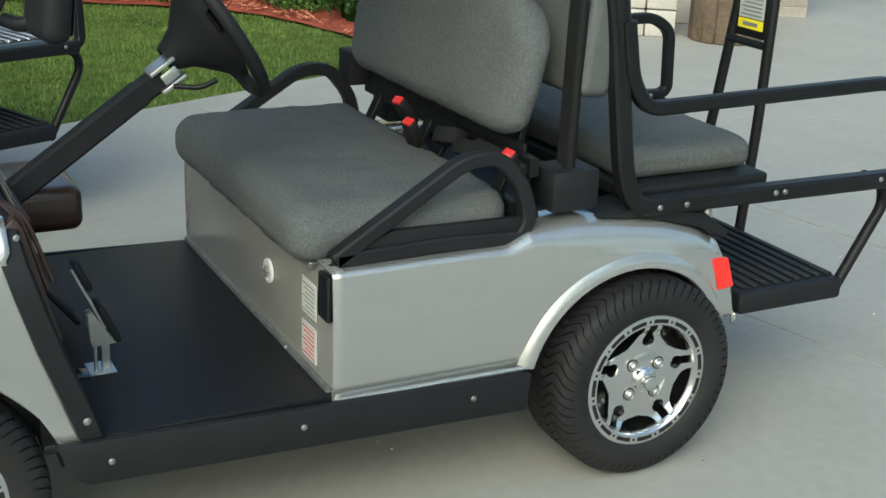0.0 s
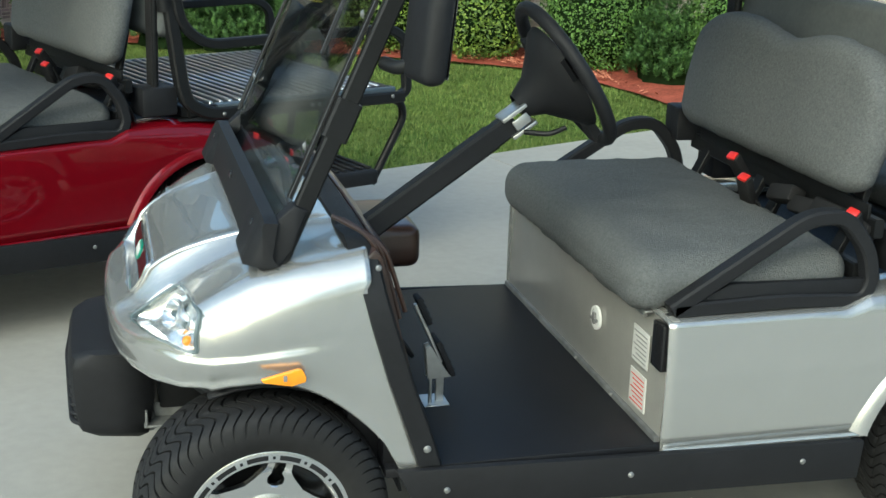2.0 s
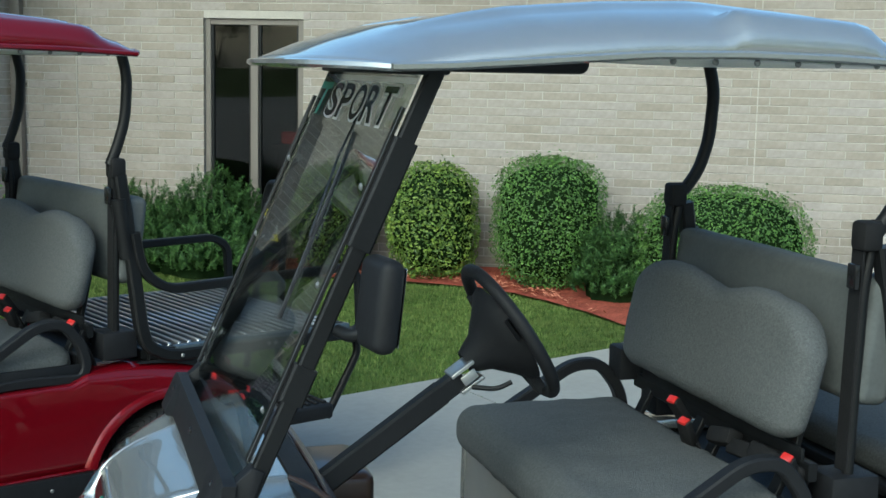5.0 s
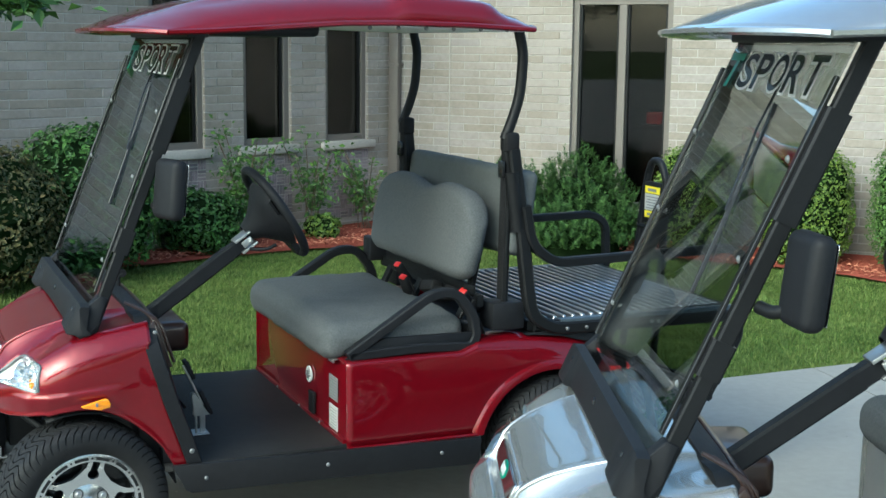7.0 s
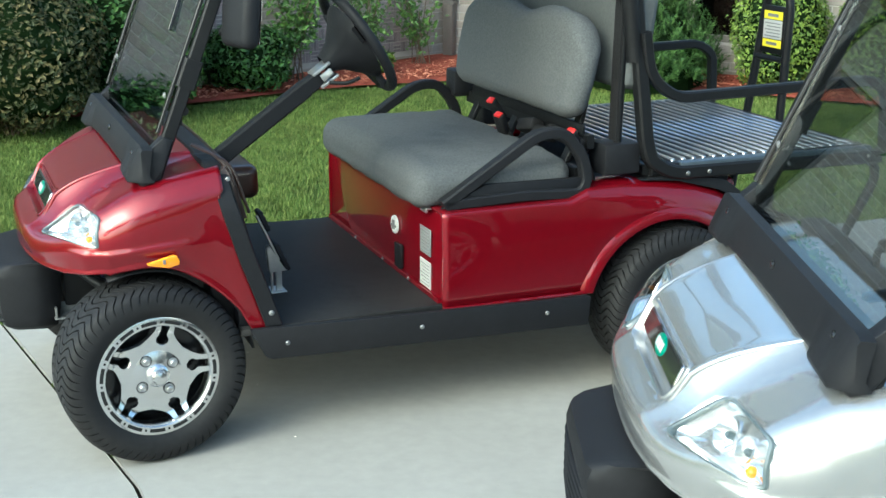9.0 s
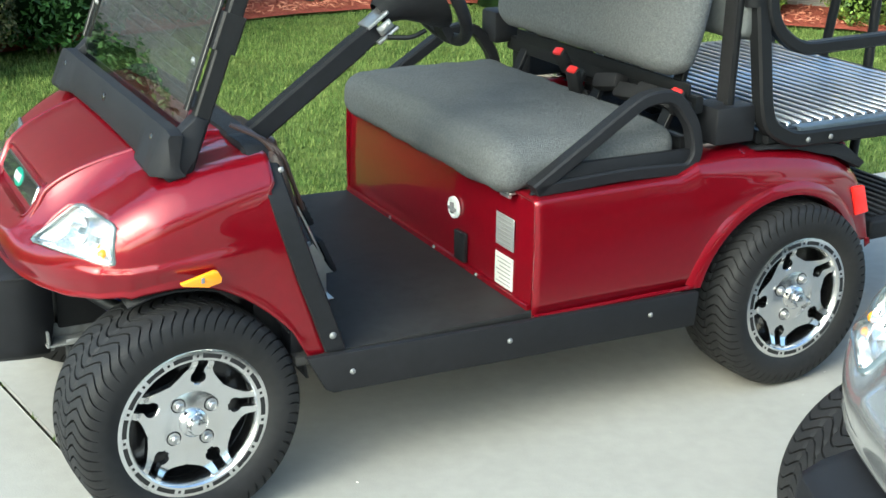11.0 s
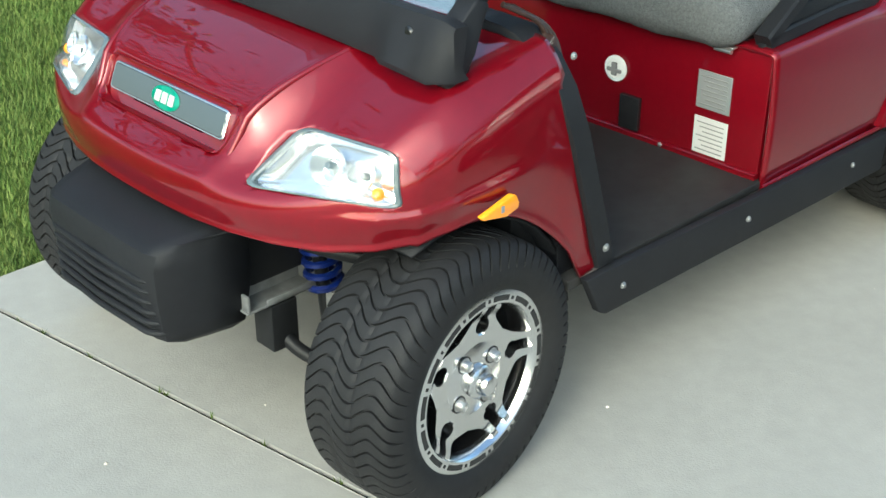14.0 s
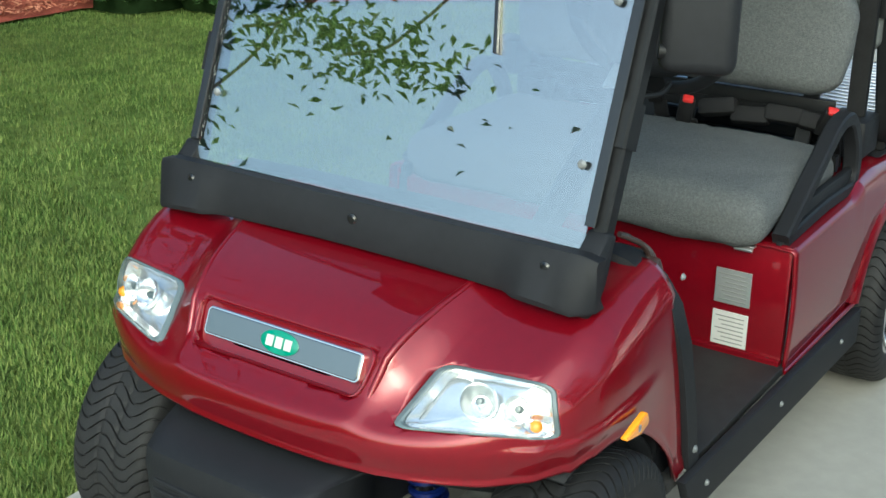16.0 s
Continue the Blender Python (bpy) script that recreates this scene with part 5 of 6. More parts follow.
    for xs_, turn in ((2.4735, 1), (2.4915, -1)):
        for z0, z1, mt, nm in ((1.085, 1.115, YELLOW, "warning_band"), (1.012, 1.082, LABEL, "warning_text"), (0.980, 1.009, YELLOW, "warning_band")):
            bm = bmesh.new()
            box(bm, (xs_ - 0.0012, gy0 + 0.022, z0), (xs_ + 0.0012, gy1 - 0.032, z1), 0.0003, 1)
            lab = part(nm, bm, mt, plate)
            bm = bmesh.new()
            if mt is YELLOW:
                box(bm, (xs_ - turn * 0.0022 - 0.0004, gy0 + 0.045, z0 + 0.009), (xs_ - turn * 0.0022 + 0.0004, gy1 - 0.055, z1 - 0.009))
            else:
                for q in range(5):
                    box(bm, (xs_ - turn * 0.0022 - 0.0004, gy0 + 0.030, z0 + 0.008 + q * 0.012), (xs_ - turn * 0.0022 + 0.0004, gy1 - 0.042 - 0.01 * (q % 2), z0 + 0.012 + q * 0.012))
            ob = bpy.data.meshes.new("print_bar")
            bm.to_mesh(ob)
            bm.free()
            ob.materials.append(INK)
            bar_ob = new("print_bar", ob)
            bar_ob.parent = bar
    if red:
        # cargo bed: the rear seat folded flat, deep slats level with the side rails
        bm = bmesh.new()
        ring = [(1.60, 0.075, 0.700), (2.43, 0.075, 0.706), (2.43, across(0.075), 0.706), (1.60, across(0.075), 0.700), (1.60, 0.075, 0.700)]
        tube(bm, ring, 0.018, flat=0.022)
        bed = part("bed_frame", bm, BLACK, cart, "black steel cargo bed frame")
        n = 21
        for k in range(n):
            x = 1.615 + 0.79 * k / (n - 1)
            bm = bmesh.new()
            box(bm, (x - 0.0080, 0.08, 0.672), (x + 0.0080, across(0.08), 0.728), 0.004, 1)
            part("bed_slat", bm, BED_BLACK, bed)
        for yb in (0.25, MID, across(0.25)):
            bm = bmesh.new()
            box(bm, (1.60, yb - 0.02, 0.652), (2.43, yb + 0.02, 0.674), 0.002, 1)
            part("bed_bearer", bm, BLACK, bed)
        for yy in (0.062, across(0.062)):
            bm = bmesh.new()
            box(bm, (1.70, yy - 0.020, 0.700), (2.46, yy + 0.020, 0.722), 0.004, 2)
            part("bed_side", bm, BED_SIDE, bed, "blue-grey steel side strip")
    return cart


WHITE_CHROME = material("bright_reflector", (0.93, 0.94, 0.94), 0.15, 0.85, 0.03, 60)
LAMP_RIM = material("grey_clear_plastic", (0.10, 0.125, 0.13), 0.12, 0.0, 0.1, 60, coat=0.6)
MIRROR_BLACK = material("smoked_mirror", (0.22, 0.23, 0.23), 0.04, 0.9, 0.03, 60)
BED_SIDE = material("bed_side_steel", (0.10, 0.125, 0.15), 0.35, 0.6, 0.15, 60)
BED_BLACK = material("gloss_slat", (0.50, 0.52, 0.55), 0.28, 0.9, 0.1, 60, coat=0.4)
silver_cart = golf_cart(SILVER, SILVER_PANEL, pose(0, 0, 0), "silver golf cart with grey seats and an open rear seat", "seat")
red_cart = golf_cart(RED, RED, pose(RED_X, RED_Y, 0, 0, 0, RED_TURN), "metallic red golf cart with slatted cargo bed beside the lawn", "bed")


CARTS = set(scene.objects)


# ---- ground: one sheet, the concrete drive on it, lawn, mulch bed ----
EDGE = [(-40.0, -11.95), (3.2, 4.85)]
BED = [(-12.0, 4.2), (-6.0, 5.3), (-3.5, 6.5), (-2.06, 7.6), (-1.4, 8.1), (-0.5, 8.5), (0.25, 8.72), (1.5, 8.1), (2.6, 7.44), (3.0, 7.15), (3.3, 6.7), (3.5, 6.0), (3.58, 5.3)]


def slab(outline, z0, z1, mat, name, parent, inset=0.0012):
    """A flat polygon with a small chamfer along its upper edge."""
    bm = bmesh.new()
    a = [bm.verts.new((x, y, z0)) for x, y in outline]
    f = bm.faces.new(a)
    up = bmesh.ops.extrude_face_region(bm, geom=[f])
    top = [v for v in up["geom"] if isinstance(v, bmesh.types.BMVert)]
    for v in top:
        v.co.z = z1
    face = [g for g in up["geom"] if isinstance(g, bmesh.types.BMFace)]
    bmesh.ops.inset_region(bm, faces=face, thickness=inset, depth=0.0)
    for v in top:
        v.co.z = z1 - inset
    return part(name, bm, mat, parent, smooth=False)


bm = bmesh.new()
box(bm, (-400, -400, -0.6), (400, 400, -0.014))
tagged(part("ground", bm, SOIL, None, "level soil under lawn and drive", smooth=False), category="ground", kind="structure")
drive = tagged(new("driveway"), label="pale broom-finished concrete drive with sawn joints", category="driveway", kind="structure")
for outline in (
        [(-40, -60), (6.0, -16.0), (-1.436, 1.42 - 0.006), (-2.212, 2.745), (-40, -11.97)],
        [(6.01, -16.0), (5.2, -10.0), (2.735, 0.59), (1.855, 4.325), (-2.199, 2.751), (-1.425, 1.422)],
        [(5.21, -10.0), (5.4, -9.98), (3.575, 1.725), (3.150, 4.829), (1.862, 4.327), (2.741, 0.592)],
        [(5.41, -9.98), (6.02, -16.0), (60, -60), (60, 30), (7.5, 7.2), (3.9, 7.9), (3.75, 6.3), (3.62, 5.25), (3.157, 4.833), (3.582, 1.726)]):
    slab(outline, -0.10, 0.0, CONCRETE, "slab", drive)

# dirt in the joints
for line in (((6.005, -16.0), (-1.430, 1.42), (-2.205, 2.748)), ((5.205, -10.0), (2.738, 0.591), (1.8585, 4.326)), ((5.405, -9.99), (3.5785, 1.7255), (3.1535, 4.831))):
    bm = bmesh.new()
    for a, b in zip(line, line[1:]):
        d = Vector((b[0] - a[0], b[1] - a[1], 0)).normalized()
        s = Vector((-d.y, d.x, 0)) * 0.02
        loft(bm, [[(a[0] + s.x, a[1] + s.y, -0.011), (a[0] - s.x, a[1] - s.y, -0.011)], [(b[0] + s.x, b[1] + s.y, -0.011), (b[0] - s.x, b[1] - s.y, -0.011)]])
    tagged(part("joint_dirt", bm, DIRT, drive, "dark soil in the joint"), label="dark soil in the joint")

# mulch bed
mulch_rows = []
bm = bmesh.new()
for i in range(40):
    t = i / 39 * (len(BED) - 1)
    k = min(int(t), len(BED) - 2)
    p = Vector((*BED[k], 0)).lerp(Vector((*BED[k + 1], 0)), t - k)
    row = []
    for j in range(7):
        q = p + Vector((0.12 if p.x > 2.5 else 0, 1, 0)) * (0.45 * j) * (0.55 if p.x > 3 else 1)
        row.append((q.x + (0.2 * j if p.x > 3 else 0), q.y, 0.012 + 0.02 * min(j, 2) + 0.012 * noise.noise(q * 6)))
    mulch_rows.append(row)
loft(bm, mulch_rows)
tagged(part("mulch_bed", bm, MULCH, None, "planting bed of red shredded bark", recalc=True), category="mulch", kind="structure")


def scatter(count, seed, region, lo, hi):
    rng = np.random.default_rng(seed)
    out = []
    while len(out) < count:
        p = rng.uniform(lo, hi, (count * 2, 2))
        out.extend(q for q in p if region(*q))
    return np.array(out[:count]), rng


chips, rng = scatter(5200, 4, lambda x, y: lerp(BED, x) + 0.02 < y < lerp(BED, x) + 1.1 and x < 3.55, (-5, 5.2), (3.6, 9.6))
verts, faces = [], []
for x, y in chips:
    a, l, w = rng.uniform(0, 6.28), rng.uniform(0.012, 0.035), rng.uniform(0.003, 0.008)
    c, s = math.cos(a), math.sin(a)
    z = 0.035 + rng.uniform(-0.005, 0.02)
    t1, t2 = rng.uniform(-0.012, 0.012, 2)
    n = len(verts)
    verts += [(x - c * l - s * w, y - s * l + c * w, z - t1), (x + c * l - s * w, y + s * l + c * w, z + t1), (x + c * l + s * w, y + s * l - c * w, z + t1 + t2 * 0.3), (x - c * l + s * w, y - s * l - c * w, z - t1 + t2 * 0.3), (x, y, z + 0.008)]
    faces += [(n, n + 1, n + 4), (n + 1, n + 2, n + 4), (n + 2, n + 3, n + 4), (n + 3, n, n + 4)]
tagged(raw("mulch_chips", verts, faces, CHIP, None, "loose red bark chips on the bed"), category="mulch", kind="stuff")


def lawn_here(x, y):
    return lerp(EDGE, x) + 0.01 < y < lerp(BED, x) + 0.03 and (x < 3.25 or y > 4.9)


verts, faces = [], []
for count, seed, lo, hi in ((150000, 7, (-4.0, 2.0), (3.6, 8.8)), (90000, 8, (-9.0, 0.0), (-3.0, 7.0)), (110000, 9, (-5.0, 1.2), (-1.2, 5.5))):
    tufts, rng = scatter(count, seed, lawn_here, lo, hi)
    h = rng.uniform(0.011, 0.024, count)
    a, lean = rng.uniform(0, 6.28, count), rng.uniform(0.004, 0.022, count)
    w = rng.uniform(0.0018, 0.0038, count)
    for (x, y), hh, aa, ll, ww in zip(tufts, h, a, lean, w):
        c, s = math.cos(aa), math.sin(aa)
        n = len(verts)
        verts += [(x - c * ww, y - s * ww, -0.014), (x + c * ww, y + s * ww, -0.014), (x - s * ll, y + c * ll, hh - 0.008)]
        faces.append((n, n + 1, n + 2))
tagged(raw("lawn_grass", verts, faces, GRASS, None, "mown lawn grass"), category="grass", kind="stuff")


# ---- the brick building ----
CORNER = Vector((-0.41, 9.85, 0))
ALONG_A = Vector((math.cos(radians(-27.9)), math.sin(radians(-27.9)), 0))
ALONG_B = Vector((-0.722, -0.692, 0))
COURSE, LENGTH = 0.0703, 0.308
brick_bm = bmesh.new()
box(brick_bm, (0, -0.005, 0), (LENGTH - 0.009, 0.02, COURSE - 0.009), 0.002, 1)
brick_me = bpy.data.meshes.new("brick")
brick_bm.to_mesh(brick_me)
brick_bm.free()
brick_me.materials.append(BRICK)
piece = np.array([v.co[:] for v in brick_me.vertices])
piece_faces = [tuple(f.vertices) for f in brick_me.polygons]


def brick_wall(name, start, along, out, length, height, openings, single, dark):
    """A wall of long bricks: mortar backing, bricks proud of it, holes for the openings. single: the stretch whose bricks are objects."""
    turn = Matrix(((along.x, -out.x, 0, start.x), (along.y, -out.y, 0, start.y), (0, 0, 1, 0), (0, 0, 0, 1)))
    bm = bmesh.new()
    cuts = sorted({0.0, length, *(o[0] for o in openings), *(o[1] for o in openings)})
    for a, b in zip(cuts, cuts[1:]):
        hole = next((o for o in openings if o[0] <= a and b <= o[1]), None)
        for z0, z1 in ([(-0.1, hole[2]), (hole[3], height)] if hole else [(-0.1, height)]):
            box(bm, (a, 0.0, z0), (b, 0.22, z1))
    bmesh.ops.transform(bm, matrix=turn, verts=bm.verts)
    wall = tagged(part(name, bm, MORTAR, None, "pale grey-tan brick wall", smooth=False), category="wall", kind="structure")
    v_light, f_light, v_dark, f_dark = [], [], [], []
    rng = random.Random(5)
    for r in range(int(height / COURSE)):
        z = r * COURSE + 0.01
        u = -LENGTH * (0.5 if r % 2 else 0.0)
        while u < length:
            a, b = max(u, 0.002), min(u + LENGTH - 0.010, length - 0.002)
            spans = [(a, b)]
            for o in openings:
                if o[2] < z + COURSE - 0.012 and z < o[3]:
                    spans = [s for p, q in spans for s in ((p, min(q, o[0])), (max(p, o[1]), q)) if s[1] - s[0] > 0.03]
            for d in dark:
                if d[2] < z + COURSE - 0.012 and z < d[3]:
                    spans = [s for p, q in spans for s in ((p, min(q, d[0])), (max(p, d[1]), q)) if s[1] - s[0] > 0.03]
            for p, q in spans:
                if q - p < 0.03:
                    continue
                k = (q - p) / (LENGTH - 0.010)
                m = turn @ pose(p, rng.uniform(-0.002, 0.002), z) @ Matrix.Diagonal((k, 1, 1, 1))
                if single[0] < p < single[1] and single[2] < z < single[3]:
                    ob = new("brick", brick_me)
                    ob.parent = wall
                    ob.matrix_basis = m
                    continue
                n = len(v_light)
                v_light += [tuple(m @ Vector(c)) for c in piece]
                f_light += [tuple(n + i for i in f) for f in piece_faces]
            u += LENGTH
    for a, b, z0, z1 in dark:
        # a woven panel of thin bricks, three upright and three lying by turns
        nu, nz = max(1, round((b - a) / 0.088)), max(1, round((z1 - z0) / 0.088))
        cu, cz = (b - a) / nu, (z1 - z0) / nz
        for i in range(nu):
            for j in range(nz):
                for k in range(3):
                    if (i + j) % 2:
                        at, wide, tall = (a + i * cu, z0 + j * cz + k * cz / 3), cu - 0.008, cz / 3 - 0.008
                    else:
                        at, wide, tall = (a + i * cu + k * cu / 3, z0 + j * cz), cu / 3 - 0.008, cz - 0.008
                    m = turn @ pose(at[0], rng.uniform(-0.004, 0.002), at[1]) @ Matrix.Diagonal((wide / (LENGTH - 0.009), 1, tall / (COURSE - 0.009), 1))
                    n = len(v_dark)
                    v_dark += [tuple(m @ Vector(c)) for c in piece]
                    f_dark += [tuple(n + i_ for i_ in f) for f in piece_faces]
    tagged(raw("brickwork", v_light, f_light, BRICK, wall), kind="stuff")
    if v_dark:
        tagged(raw("mottled_brickwork", v_dark, f_dark, BRICK_DARK, wall), kind="stuff")
    return wall, turn


OUT_A = Vector((ALONG_A.y, -ALONG_A.x, 0))
OUT_B = Vector((-ALONG_B.y, ALONG_B.x, 0))
open_a = [(1.80, 2.70, 0.30, 2.12)]
open_b = [(0.28, 0.80, 0.83, 2.20), (1.20, 1.72, 0.83, 2.20), (2.12, 2.64, 0.83, 2.20)]
_, turn_a = brick_wall("wall_north", CORNER, ALONG_A, OUT_A, 9.0, 3.0, open_a, (2.75, 7.3, 0.72, 1.95), [])
_, turn_b = brick_wall("wall_west", CORNER + ALONG_B * 0.01, ALONG_B, OUT_B, 6.4, 3.0, open_b, (9, 9, 9, 9), [(0.28, 0.80, 0.12, 0.75), (1.20, 1.72, 0.12, 0.75), (2.12, 2.64, 0.12, 0.75)])


def house_window(name, turn, a, b, z0, z1, mullions, sill, flip=1):
    """A recessed window: frame, mullions, panes and a stone sill, with a lining behind coloured dark for an unlit room.
    """
    bm = bmesh.new()
    w = 0.055
    for lo, hi in (((a, 0.03, z0), (a + w, 0.12, z1)), ((b - w, 0.03, z0), (b, 0.12, z1)), ((a + w, 0.03, z1 - w), (b - w, 0.12, z1)), ((a + w, 0.03, z0), (b - w, 0.12, z0 + w))):
        box(bm, lo, hi, 0.004, 1, turn)
    for c in mullions:
        box(bm, (c - 0.035, 0.03, z0 + w), (c + 0.035, 0.12, z1 - w), 0.004, 1, turn)
    ob = tagged(part(name, bm, FRAME, None, "brown-grey metal framed house window with dim panes", smooth=False), category="window", kind="structure")
    stops = [a + w, *[x for c in mullions for x in (c - 0.035, c + 0.035)], b - w]
    for p, q in zip(stops[::2], stops[1::2]):
        bm = bmesh.new()
        for lo, hi in (((p, 0.05, z0 + w), (p + 0.02, 0.10, z1 - w)), ((q - 0.02, 0.05, z0 + w), (q, 0.10, z1 - w))):
            box(bm, lo, hi, 0.002, 1, turn)
        part("sash", bm, BLACK, ob)
        bm = bmesh.new()
        box(bm, (p, 0.070, z0 + w), (q, 0.076, z1 - w), 0, 1, turn)
        pane = part("pane", bm, WINDOW, ob, "dark reflecting pane", smooth=False)
        pane.visible_shadow = False
    if sill:
        bm = bmesh.new()
        box(bm, (a - 0.06, -0.05, z0 - 0.075), (b + 0.06, 0.05, z0 - 0.003), 0.008, 2, turn)
        part("window_sill", bm, STONE, ob, "pale stone sill")
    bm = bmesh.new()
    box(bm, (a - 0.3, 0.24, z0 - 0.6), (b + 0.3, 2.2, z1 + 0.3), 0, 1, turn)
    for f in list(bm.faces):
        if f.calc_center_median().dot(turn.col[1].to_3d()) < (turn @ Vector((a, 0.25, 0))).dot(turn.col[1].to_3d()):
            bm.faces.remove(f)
    room = part("room_lining", bm, DARKROOM, ob, "room lining coloured dark to stand for the unlit room", smooth=False)
    return ob


win = house_window("window_1", turn_a, *open_a[0], [2.25], False)
for k, (a, b, z0, z1) in enumerate(open_b):
    wb = house_window("window_%d" % (k + 2), turn_b, a, b, z0, z1, [], True)
    bm = bmesh.new()
    rows = [[turn_b @ Vector((b - 0.07 - i * 0.012, 0.35 + 0.012 * math.sin(i * 2.1), z)) for i in range(14)] for z in (z0, z1)]
    loft(bm, rows)
    thicken(part("curtain", bm, CURTAIN, wb, "hanging tan curtain"), 0.003)
bm = bmesh.new()
box(bm, (6.18, 0.222, -0.1), (6.4, 3.0, 3.0), 0, 1, turn_b)
tagged(part("wall_end", bm, MORTAR, None, "pale plain end wall", smooth=False), category="wall", kind="structure")
# things inside the large window
desk = thing("desk", "dark brown desk behind the window", "desk")
bm = bmesh.new()
box(bm, (2.30, 0.35, 0.98), (2.66, 0.9, 1.02), 0.005, 1, turn_a)
part("desk_top", bm, BROWN, desk)
bm = bmesh.new()
box(bm, (2.34, 0.40, -0.0), (2.64, 0.86, 0.98), 0.005, 1, turn_a)
part("desk_body", bm, BROWN, desk)
bm = bmesh.new()
box(bm, (2.36, 0.45, 1.02), (2.50, 0.55, 1.13), 0.02, 3, turn_a)
tagged(part("red_box", bm, BUCKLE, None, "small red box on the desk behind the window"), category="box")
# downspout at the inner corner, expansion joints, outlet
bm = bmesh.new()
box(bm, (0.03, -0.10, 0.0), (0.13, -0.02, 2.95), 0.012, 2, turn_a)
ds = tagged(part("downspout", bm, FRAME, None, "grey-brown square downspout at the wall corner"), category="downspout")
for z in (0.5, 1.5, 2.4):
    bm = bmesh.new()
    box(bm, (0.02, -0.103, z), (0.14, -0.0, z + 0.03), 0.003, 1, turn_a)
    part("strap", bm, FRAME, ds)
bm = bmesh.new()
for a in (0.62, 6.52):
    box(bm, (a - 0.005, -0.0125, 0), (a + 0.005, 0.0, 3.0), 0, 1, turn_a)
tagged(part("expansion_joint", bm, STONE, None, "sealed vertical joint in the brick wall", smooth=False), category="joint", kind="structure")
bm = bmesh.new()
box(bm, (7.36, -0.03, 0.38), (7.46, -0.009, 0.50), 0.008, 2, turn_a)
tagged(part("wall_outlet", bm, FRAME, None, "small grey outlet box on the brick wall"), category="outlet")
bm = bmesh.new()
for turn_ in (turn_a, turn_b):
    box(bm, (-0.4, -0.6, 3.0), (9.4 if turn_ is turn_a else 6.6, 3.0, 3.12), 0, 1, turn_)
tagged(part("roof_eaves", bm, FRAME, None, "brown eaves over the brick walls", smooth=False), category="roof", kind="structure")
# low brick piers and a barrel planter by the drive
for x, y, w in ((5.75, 5.45, 0.45), (6.5, 5.75, 0.7)):
    pier = thing("brick_pier", "low tan stone-block pier at the end of the drive", "pier", "low piers", pose(x, y, 0, 0, 0, -35))
    for k in range(3):
        for j in range(2):
            bm = bmesh.new()
            box(bm, (-w / 2 + j * w / 2, -0.2, k * 0.2), (-w / 2 + (j + 1) * w / 2 - 0.008, 0.2, k * 0.2 + 0.192), 0.012, 2)
            part("block", bm, STONE, pier)
tub = thing("planter_tub", "weathered brown wooden planter tub on the concrete", "planter", "", pose(6.15, 5.0, 0))
for k in range(16):
    a = 2 * math.pi * k / 16
    bm = bmesh.new()
    box(bm, (0.235, -0.05, 0.0), (0.265, 0.05, 0.42), 0.008, 1, pose(0, 0, 0, 0, 0, math.degrees(a)))
    part("stave", bm, BARK, tub)
bm = bmesh.new()
lathe(bm, [(0.37, 0.0), (0.37, 0.24)], 24, pose(0, 0, 0, 90, 0, 0))
part("tub_soil", bm, MULCH, tub)


# ---- planting ----
def leaf_mesh(centres, normals, size, rng, ratio=0.55, curl=0.25):
    """Small folded leaves, four triangles each, at the given places."""
    verts, faces = [], []
    for c, nrm in zip(centres, normals):
        nrm = nrm + rng.normal(0, 0.55, 3)
        nrm /= np.linalg.norm(nrm) + 1e-9
        t = np.cross(nrm, rng.normal(0, 1, 3))
        t /= np.linalg.norm(t) + 1e-9
        b = np.cross(nrm, t)
        l = size * rng.uniform(0.6, 1.35)
        w = l * ratio * 0.5
        n = len(verts)
        up = nrm * curl * l
        verts += [c - t * l * 0.5, c + b * w + up * 0.4, c + t * l * 0.5 - up * 0.3, c - b * w + up * 0.4]
        faces += [(n, n + 1, n + 2), (n, n + 2, n + 3)]
    return [tuple(v) for v in verts], faces


